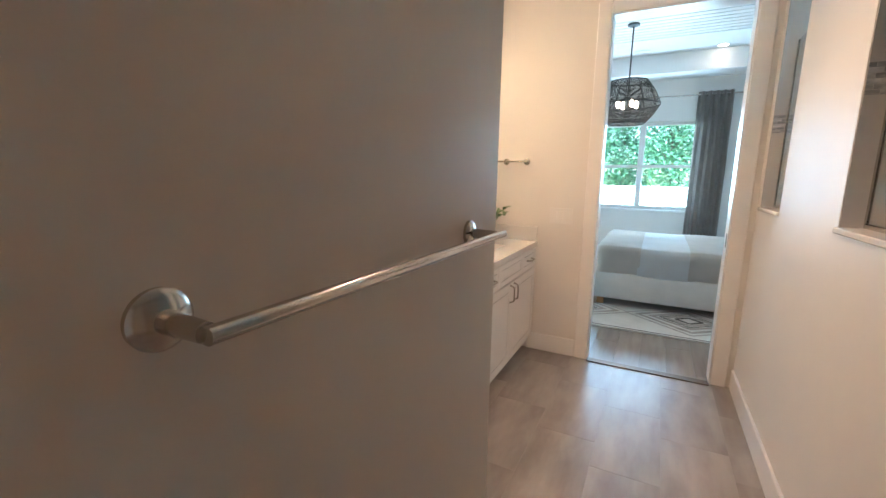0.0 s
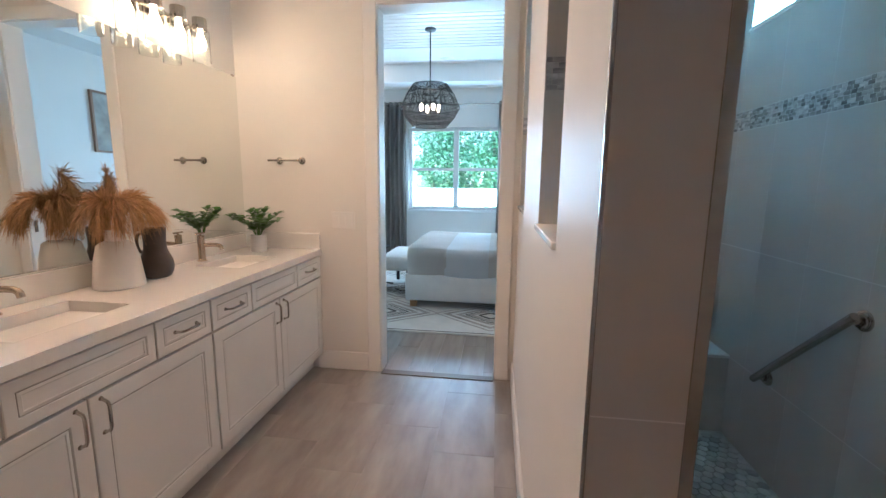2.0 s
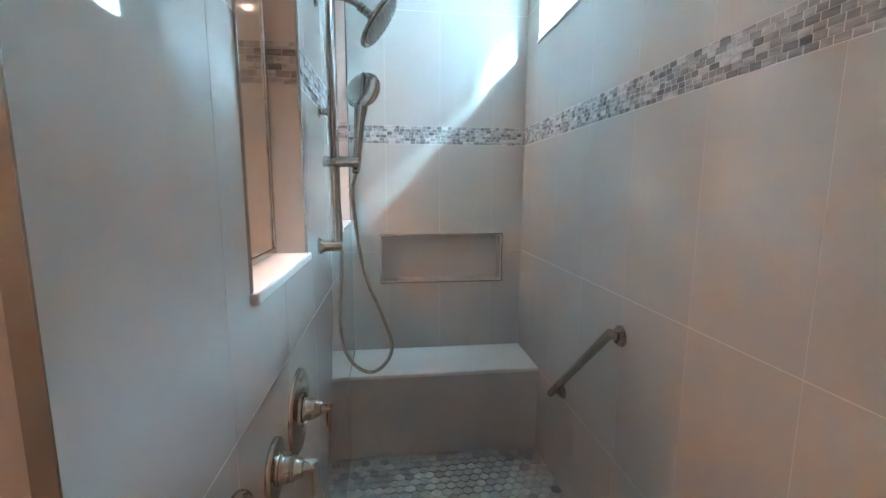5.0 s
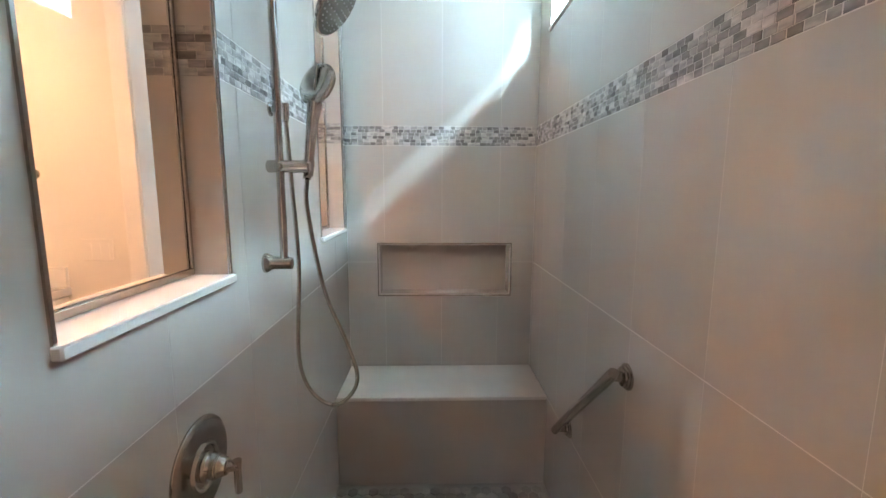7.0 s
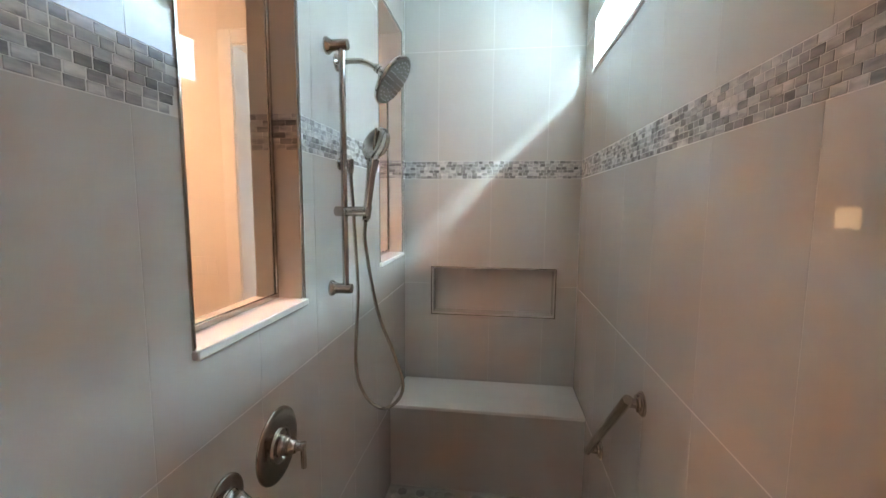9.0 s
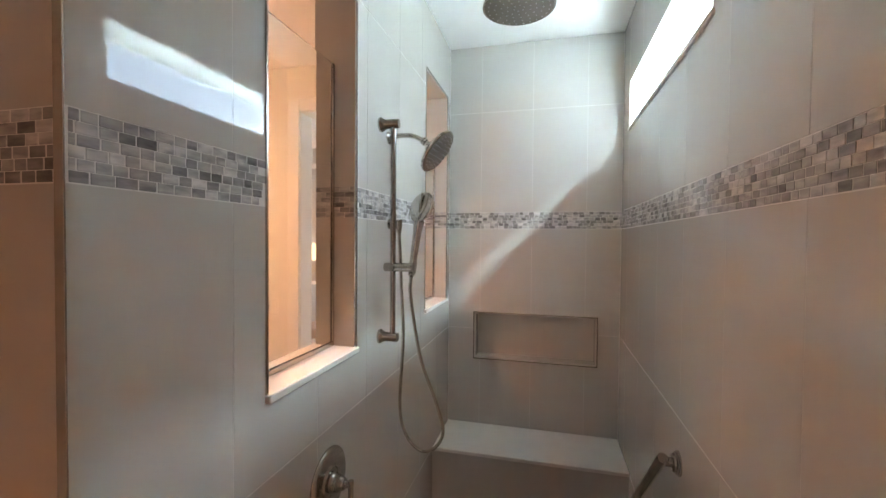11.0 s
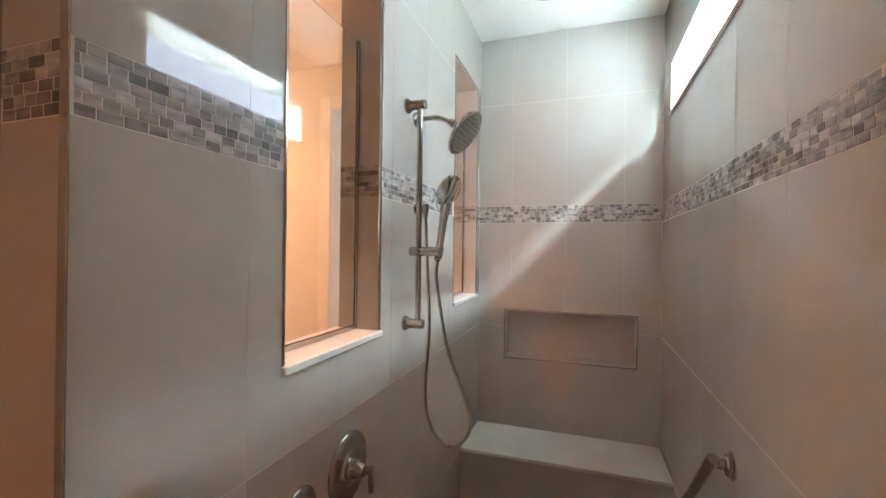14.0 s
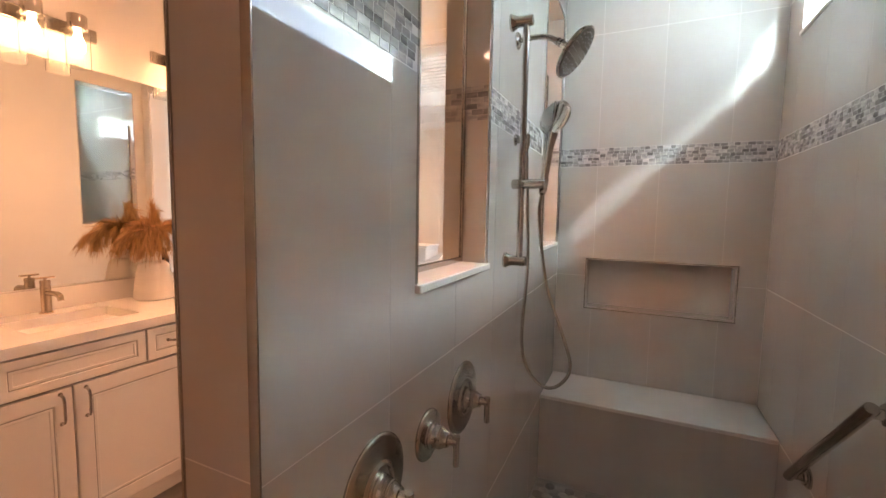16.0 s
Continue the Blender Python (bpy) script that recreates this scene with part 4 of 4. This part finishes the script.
for cx in (-1.2, -0.1, 1.0):
    for cy in (0.55, 1.45, 2.35):
        for k, r in enumerate((0.1, 0.22)):
            for sx in (-1, 1):
                for sy in (-1, 1):
                    stripe(cx + sx * r * 1.15, cy, cx, cy + sy * r * 0.95, (0.016, 0.006, 0.004, 0.004)[k])
stripe(-1.88, 0.03, 2.18, 0.03, 0.006)
part("pattern", lines, RUGLINE, rug, "dark woven diamond lines", smooth=0, kind="stuff")
lines = bmesh.new()
for cx in (-1.2, -0.1, 1.0):
    for cy in (0.55, 1.45, 2.35):
        for q in (0.16, 0.19, 0.27, 0.3, 0.38, 0.41, 0.49):
            for sx in (-1, 1):
                for sy in (-1, 1):
                    stripe(cx + sx * q * 1.15, cy, cx, cy + sy * q * 0.9, 0.008)
part("fine_pattern", lines, RUGFINE, rug, "taupe woven chevron lines", smooth=0, kind="stuff")

pend = thing("pendant_light", "black wire cage pendant with four lit candle bulbs", "pendant light", (-0.2, 5.72, 0))
part("canopy", stack(bmesh.new(), (0, 0, 3.10), (0, 0, -1), [(0.065, 0), (0.065, 0.015), (0.02, 0.03)], 24), BLACK, pend)
part("rod", tube(bmesh.new(), [(0, 0, 3.09), (0, 0, 2.8), (0, 0, 2.3), (0, 0, 2.1)], 0.008, 8), BLACK, pend)
prof = [(0.21, 2.475), (0.29, 2.36), (0.355, 2.215), (0.29, 2.10), (0.20, 2.0)]
for k in range(12):
    a = 2 * math.pi * k / 12
    cage = bmesh.new()
    tube(cage, [(r * math.cos(a), r * math.sin(a), z) for r, z in prof], 0.005, 6)
    part("rib", cage, BLACK, pend)
for r, z in (prof[0], prof[2], prof[4]):
    cage = bmesh.new()
    tube(cage, [(r * math.cos(2 * math.pi * i / 36), r * math.sin(2 * math.pi * i / 36), z) for i in range(37)], 0.006, 6)
    part("hoop", cage, BLACK, pend)
wires = bmesh.new()
for (ra, za), (rb, zb) in zip(prof, prof[1:]):
    for i in range(1, 17):
        t = i / 17
        r, z = ra + (rb - ra) * t, za + (zb - za) * t
        w = ring(wires, (0, 0, z), Vector((1, 0, 0)), Vector((0, 1, 0)), r, 12)
        w2 = ring(wires, (0, 0, z + 0.004), Vector((1, 0, 0)), Vector((0, 1, 0)), r, 12)
        for j in range(12):
            wires.faces.new((w[j], w[(j + 1) % 12], w2[(j + 1) % 12], w2[j]))
part("wound_cord", wires, CORD, pend, "black cord wound round the cage", smooth=0, kind="stuff")
for k in range(4):
    a = math.pi * k / 2 + 0.5
    x, y = 0.11 * math.cos(a), 0.11 * math.sin(a)
    part("candle_arm", tube(bmesh.new(), bent([(0, 0, 2.12), (x * 0.6, y * 0.6, 2.1), (x, y, 2.13), (x, y, 2.18)], 4), 0.006, 8), BLACK, pend)
    b = part("bulb", stack(bmesh.new(), (x, y, 2.18), (0, 0, 1), [(0.012, 0), (0.02, 0.025), (0.021, 0.05), (0.012, 0.08), (0.002, 0.09)], 14), BULB2, pend, "glowing candle bulb")
    b.visible_shadow = False


def curtain(x0, x1):
    c = thing("curtain", "grey floor-length grommet curtain beside the bedroom window", "curtain", group="bedroom curtains")
    bm = bmesh.new()
    n = 72
    rows = []
    for z in (2.62, 2.4, 1.6, 0.8, 0.03):
        s = 1 + 0.0 * z
        rows.append([bm.verts.new((x0 + (x1 - x0) * i / n, YWIN - 0.12 + 0.04 * math.sin(2 * math.pi * i / 14.4 + 0.12 * math.sin(z * 3)) * (0.8 + 0.2 * math.sin(i * 0.7 + z)), z)) for i in range(n + 1)])
    for a, b in zip(rows, rows[1:]):
        for i in range(n):
            bm.faces.new((a[i], a[i + 1], b[i + 1], b[i]))
    bmesh.ops.solidify(bm, geom=bm.faces[:], thickness=0.004)
    part("cloth", bm, CURTAIN, c, smooth=80)
    for i in range(5):
        part("grommet", tube(bmesh.new(), [(x0 + (x1 - x0) * (i + 0.25) / 5, YWIN - 0.12 + 0.024 * math.cos(t * math.pi / 6), 2.575 + 0.024 * math.sin(t * math.pi / 6)) for t in range(13)], 0.004, 6), NICKEL, c, "nickel grommet")


curtain(-1.28, -0.88)
curtain(0.61, 1.05)
rod = thing("curtain_rod", "slim nickel curtain rod above the bedroom window", "curtain rod")
part("rod", tube(bmesh.new(), [(-1.32, YWIN - 0.12, 2.575), (0, YWIN - 0.12, 2.575), (1.3, YWIN - 0.12, 2.575)], 0.011, 10), NICKEL, rod)
for x in (-1.3, 1.28):
    part("bracket", box((x - 0.01, YWIN - 0.13, 2.565), (x + 0.01, YWIN, 2.585)), NICKEL, rod)

DOWN = glow("lit_downlight", (1.0, 0.8, 0.6), 6.0)
for x, y in ((-1.18, 6.97), (0.8, 6.97)):
    dl = thing("downlight", "small round recessed ceiling downlight, lit warm white", "downlight", (x, y, 3.098), "bedroom downlights")
    part("trim_ring", stack(bmesh.new(), (0, 0, 0), (0, 0, -1), [(0.07, 0), (0.07, 0.003), (0.055, 0.006)], 28), TRIM, dl)
    part("lens", stack(bmesh.new(), (0, 0, -0.0065), (0, 0, -1), [(0.05, 0), (0.045, 0.002)], 24), DOWN, dl, "glowing lens")
# fixtures added out of view: the first inferred, the second housing the fill lamp
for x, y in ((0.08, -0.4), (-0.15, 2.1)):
    dl = thing("downlight", "small round recessed ceiling downlight added unseen in the bathroom, lit warm", "downlight", (x, y, HC), "bathroom downlights")
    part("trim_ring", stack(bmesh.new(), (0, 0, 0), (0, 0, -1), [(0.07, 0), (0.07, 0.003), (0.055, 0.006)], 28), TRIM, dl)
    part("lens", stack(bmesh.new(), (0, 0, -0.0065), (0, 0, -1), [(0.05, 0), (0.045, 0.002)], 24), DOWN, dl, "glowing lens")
spk = thing("ceiling_speaker", "round white flush ceiling speaker grille", "ceiling speaker", (-0.15, 6.93, 3.098))
part("grille", stack(bmesh.new(), (0, 0, 0), (0, 0, -1), [(0.11, 0), (0.11, 0.004), (0.1, 0.006)], 32), PLASTIC, spk)

dresser = thing("dresser", "cream painted wooden dresser with dark bar pulls on the plank floor", "dresser", (-2.2, 7.0, 0))
part("body", box((-0.5, -0.22, 0.08), (0.5, 0.22, 0.80), 0.004), CABINET, dresser)
part("top", box((-0.52, -0.245, 0.801), (0.52, 0.225, 0.828), 0.004), CABINET, dresser)
part("plinth", box((-0.48, -0.2, 0.0), (0.48, 0.2, 0.079)), CABINET, dresser)
for j in (0, 1):
    for z in (0.11, 0.345, 0.58):
        f = part("drawer", box((-0.49 + j * 0.495, -0.24, z), (-0.005 + j * 0.495, -0.221, z + 0.215), 0.003), CABINET, dresser)
        part("handle", tube(bmesh.new(), bent([(-0.31 + j * 0.495, -0.24, z + 0.11), (-0.305 + j * 0.495, -0.265, z + 0.11), (-0.19 + j * 0.495, -0.265, z + 0.11), (-0.185 + j * 0.495, -0.24, z + 0.11)], 3), 0.006, 8), BLACK, f, "dark metal bar pull")

lampshade = thing("table_lamp", "dark sculpted table lamp with lit cream drum shade on the dresser", "table lamp", (-2.15, 7.0, 0.828))
part("base", stack(bmesh.new(), (0, 0, 0), (0, 0, 1), [(0.06, 0), (0.062, 0.01), (0.04, 0.07), (0.032, 0.10), (0.06, 0.13), (0.092, 0.18), (0.094, 0.21), (0.07, 0.26), (0.035, 0.29), (0.03, 0.31), (0.045, 0.345), (0.04, 0.37), (0.012, 0.375), (0.01, 0.42)], 28), VASEDARK, lampshade, smooth=60)
sh = bmesh.new()
rows = [ring(sh, (0, 0, z), Vector((1, 0, 0)), Vector((0, 1, 0)), r, 36) for r, z in ((0.165, 0.385), (0.15, 0.655), (0.147, 0.655), (0.162, 0.385))]
for i in range(4):
    for j in range(36):
        sh.faces.new((rows[i][j], rows[i][(j + 1) % 36], rows[(i + 1) % 4][(j + 1) % 36], rows[(i + 1) % 4][j]))
part("shade", sh, SHADELIT, lampshade, "lit cream fabric drum shade")

art = thing("framed_art", "walnut framed abstract grey print on the bedroom wall", "picture", (2.05, 5.62, 2.04))
part("frame", slab(bmesh.new(), -0.35, 0.35, -0.37, 0.37, -0.035, -0.001, [(-0.325, 0.325, -0.345, 0.345)], lambda u, v, d: (d, u, v)), ARTFRAME, art)
part("print", box((-0.012, -0.325, -0.345), (-0.002, 0.325, 0.345)), ARTPAPER, art)


# ---- garden ----
def tree(x, y, h, seed):
    random.seed(seed)
    t = thing("tree", "young leafy broadleaf tree on the lawn outside the window", "tree", (x, y, -0.3), "garden trees")
    bm = bmesh.new()
    tube(bm, bent([(0, 0, 0), (0.05, 0.02, h * 0.3), (-0.04, 0.05, h * 0.6), (0.03, 0, h * 0.9)], 5), lambda s: 0.11 * (1 - 0.8 * s), 10)
    cl = []
    for k in range(22):
        a, z = random.uniform(0, 6.28), random.uniform(0.28, 0.95) * h
        r = (0.25 * h) * (1 - abs(z / h - 0.55) * 1.3) * random.uniform(0.6, 1.1)
        e = Vector((r * math.cos(a), r * math.sin(a), z + 0.25))
        tube(bm, [Vector((0, 0, z - 0.3)), e * 0.5 + Vector((0, 0, z * 0.5 - 0.1)), e], lambda s: 0.03 * (1 - 0.8 * s), 5)
        cl.append(e)
        cl.append(e * 0.6 + Vector((0, 0, z * 0.4)))
    part("trunk", bm, BARK, t)
    vs, fs = [], []
    for c in cl:
        for i in range(170):
            p = c + Vector((random.gauss(0, 0.3), random.gauss(0, 0.3), random.gauss(0, 0.26)))
            d = Vector((random.gauss(0, 1), random.gauss(0, 1), random.gauss(-0.3, 0.7))).normalized()
            s = d.cross(Vector((random.gauss(0, 1), random.gauss(0, 1), random.gauss(0, 1)))).normalized()
            l = random.uniform(0.08, 0.15)
            n = len(vs)
            vs += [p, p + d * l * 0.5 + s * l * 0.28, p + d * l, p + d * l * 0.5 - s * l * 0.28]
            fs.append((n, n + 1, n + 2, n + 3))
    me = bpy.data.meshes.new("crown")
    me.from_pydata([tuple(v) for v in vs], [], fs)
    me.materials.append(TREELEAF)
    c = new("crown", me)
    c.parent = t


tree(0.5, 15.0, 4.4, 1)
tree(-1.0, 17.0, 4.3, 7)
tree(-3.0, 24.0, 5.0, 3)
tree(3.4, 27.0, 5.5, 4)
random.seed(9)
vs, fs = [], []
for i in range(11000):
    a = random.uniform(-1, 1)
    p = Vector((a * 34, 44 + random.gauss(0, 2), random.uniform(-0.3, 2.8 + 1.6 * math.sin(a * 9) + math.sin(a * 31))))
    d = Vector((random.gauss(0, 1), random.gauss(0, 0.5), random.gauss(0, 1))).normalized()
    s = d.cross(Vector((0, 1, 0.3))).normalized()
    l = random.uniform(0.25, 0.6)
    n = len(vs)
    vs += [tuple(p), tuple(p + d * l * 0.5 + s * l * 0.3), tuple(p + d * l), tuple(p + d * l * 0.5 - s * l * 0.3)]
    fs.append((n, n + 1, n + 2, n + 3))
me = bpy.data.meshes.new("woods")
me.from_pydata(vs, [], fs)
me.materials.append(WOODLEAF)
tagged(new("woods", me), "distant mass of green woodland foliage behind the lawn", "woods", kind="stuff")

# ---- floor tiles, planks ----
random.seed(21)


def shared(name, lo, hi, material, bev=0.0008):
    me = bpy.data.meshes.new(name)
    bm = box(lo, hi, bev)
    bm.to_mesh(me)
    bm.free()
    me.materials.append(material)
    return me


def piece(name, me, parent, place=(0, 0, 0)):
    ob = new(name, me)
    ob.parent = parent
    ob.location = place
    return ob


k = 0
while 0.045 - 4 * 0.305 + k * 0.305 < XW:
    xa = 0.045 - 4 * 0.305 + k * 0.305
    ya = 2.71 - 7 * 0.61 + (((k - 4) * -0.203) % 0.61)
    while ya < YE:
        a, b = max(xa, XV) + 0.0007, min(xa + 0.305, XW) - 0.0007
        c, d = max(ya, -1.3) + 0.001, min(ya + 0.61, YE - 0.045 if xa > -0.2 else YE) - 0.001
        if d - c > 0.02 and b - a > 0.02:
            if a < XP and b > XC and d > YPOST:
                b = min(b, XC)
            if b > XC and d > YPOST:
                d = min(d, YPOST)
            if d - c > 0.02 and b - a > 0.02:
                piece("tile", shared("tile", (a, c, -0.0024), (b, d, 0.0), FLOORTILE, 0.0004), floor)
        ya += 0.61
    k += 1
planks = bmesh.new()
xa, k = -2.85, 0
pfloor = bpy.data.objects["floor_bedroom"]
while xa < 2.05:
    ya = YE + 0.02 - (k * 0.47) % 1.5
    while ya < YWIN:
        a, b = xa + 0.0008, min(xa + 0.18, 2.05) - 0.0008
        c, d = max(ya, YE + 0.021), min(ya + 1.5, YWIN) - 0.0015
        if d - c > 0.03:
            piece("plank", shared("plank", (a, c, -0.011), (b, d, 0.0), WOODFLOOR, 0.001), pfloor)
        ya += 1.5
    xa += 0.18
    k += 1

# ---- wall tiles ----
def tiles(parent, u0, u1, axis, d0, d1, joints, holes, low=-0.045, grout=True):
    """Upright tiles between the joints, leaving the mosaic band free."""
    put = (lambda u, v, d: (d, u, v)) if axis == "x" else (lambda u, v, d: (u, d, v))
    s = 1 if d1 > d0 else -1
    if grout:
        part("grout", slab(bmesh.new(), u0, u1, low, HC, d0, d1 - s * 0.0005, holes, put), WALLGROUT, parent, smooth=0)
    us = [u0, *[j for j in joints if u0 + 0.01 < j < u1 - 0.01], u1]
    for a, b in zip(us, us[1:]):
        for c, d in ((low, 0.405), (0.405, 1.01), (1.01, BAND[0]), (BAND[1], 2.345), (2.345, HC)):
            p, q, m, n = a + 0.0008, b - 0.0008, c + 0.0013, d - 0.0013
            hs = [h for h in holes if h[0] < q and h[1] > p and h[2] < n and h[3] > m]
            if any(h[0] <= p and h[1] >= q and h[2] <= m and h[3] >= n for h in hs):
                continue
            part("tile", slab(bmesh.new(), p, q, m, n, d0, d1, hs, put), WALLTILE, parent, smooth=0)


def mosaic(parent, u0, u1, axis, d, s, holes, keep, seed):
    """Brick-laid small tiles; those inside keep are pieces of their own."""
    random.seed(seed)
    rest, meshes, count = bmesh.new(), {}, 0
    for r in range(6):
        z = BAND[0] + 0.0010 + r * 0.01655
        u = u0 - random.uniform(0, 0.03)
        while u < u1:
            w = random.choice((0.0305, 0.0305, 0.0265, 0.034, 0.023))
            a, b = max(u, u0) + 0.0007, min(u + w, u1) - 0.0007
            u += w + 0.0010
            if b - a < 0.005:
                continue
            m = (a + b) / 2
            if any(h[0] - 0.012 < m < h[1] + 0.012 for h in holes):
                continue
            p = random.uniform(0.0, 0.0007)
            lo, hi = (-(b - a) / 2, 0, 0), ((b - a) / 2, 0, 0.0156)
            if keep[0] <= m <= keep[1] and count < 300:
                key = round(b - a, 3)
                if key not in meshes:
                    h = key / 2
                    meshes[key] = shared("mosaic_piece", (-h, -0.004, 0), (h, 0.004, 0.0156), MOSAIC, 0.0005) if axis == "y" else shared("mosaic_piece", (-0.004, -h, 0), (0.004, h, 0.0156), MOSAIC, 0.0005)
                dd = d - s * (0.0042 - p)
                piece("mosaic_piece", meshes[key], parent, (m, dd, z) if axis == "y" else (dd, m, z))
                count += 1
            else:
                ends = sorted((d - s * 0.006, d + s * p))
                if axis == "y":
                    bx(rest, (a, ends[0], z), (b, ends[1], z + 0.0156))
                else:
                    bx(rest, (ends[0], a, z), (ends[1], b, z + 0.0156))
    if len(rest.verts):
        part("mosaic_rest", rest, MOSAICREST, parent, smooth=0, kind="stuff")
    else:
        rest.free()


step = 0.3165
JR = [1.575 + (i - 6) * step for i in range(13)]
JL = [1.49 + (i - 1) * 0.315 for i in range(8)]
holes_p = [(a, b, c - 0.006, d) for a, b, c, d in (OP1, OP2)]
tiles(wall_partition, YPOST, YE, "x", XP - 0.012, XP, JL, holes_p)
mosaic(wall_partition, YPOST + 0.004, YE, "x", XP, 1, holes_p, (1.2, 2.9), 1)
post = tagged(new("wall_end_cap"), kind="structure")
tiles(post, XC + 0.001, XP - 0.0125, "y", YPOST + 0.009, YPOST, [], [])
mosaic(post, XC + 0.003, XP - 0.013, "y", YPOST, -1, [], (0, 3), 2)
part("metal_edge", box((XP - 0.016, YPOST - 0.003, -0.04), (XP + 0.002, YPOST - 0.0003, HC - 0.001), 0.0008), STEEL, post, "brushed metal edge strip")
part("metal_edge", box((XC - 0.003, YPOST - 0.003, 0.001), (XC + 0.003, YPOST + 0.003, HC - 0.001), 0.001), STEEL, post, "brushed metal edge strip")
tiles(wall_back, XP, XW, "y", YE + 0.011, YE, [1.118, 1.428, 1.739], [(1.084, 1.806, 0.826, 1.108)])
mosaic(wall_back, XP, XW, "y", YE, -1, [], (0.9, 2), 3)
tiles(wall_shower, -0.3, YE, "x", XW + 0.011, XW, JR, [(2.0, 3.15, 2.155, 2.395)])
mosaic(wall_shower, -0.3, YE, "x", XW, -1, [], (1.55, 2.9), 4)

# ---- hexagon shower floor ----
sfloor = tagged(linked("floor_shower", box((XC + 0.003, YPOST + 0.001, -0.2), (XW + 0.012, YE, -0.0515)), HEXGROUT), kind="structure")
tagged(linked("floor_edge", box((XP, YPOST - 0.012, -0.05), (XW, YPOST, 0.001), 0.001), STEEL), kind="structure")
me = bpy.data.meshes.new("hexagon_tile")
bm = stack(bmesh.new(), (0, 0, -0.0515), (0, 0, 1), [(0.0268, 0), (0.0268, 0.0045), (0.0255, 0.0055)], 6)
bm.to_mesh(me)
bm.free()
me.materials.append(HEX)
rest = bmesh.new()
random.seed(31)
dx, dy, r = 0.0495, 0.0429, 0
while YPOST + 0.03 + r * dy < 2.96:
    y = YPOST + 0.03 + r * dy
    x = XP + 0.026 + (dx / 2 if r % 2 else 0)
    while x < XW - 0.02:
        if y > 2.28:
            piece("hexagon_tile", me, sfloor, (x, y, random.uniform(0, 0.0005))).rotation_euler[2] = 0
        else:
            stack(rest, (x, y, -0.0515), (0, 0, 1), [(0.0268, 0), (0.0268, 0.0045), (0.0255, 0.0055)], 6)
        x += dx
    r += 1
part("hexagon_rest", rest, HEXREST, sfloor, smooth=0, kind="stuff")
drain = thing("floor_drain", "square brushed metal floor drain in the hexagon shower floor", "floor drain", (1.43, 2.0, -0.046))
part("grate", box((-0.05, -0.05, 0), (0.05, 0.05, 0.003), 0.001), STEEL, drain)
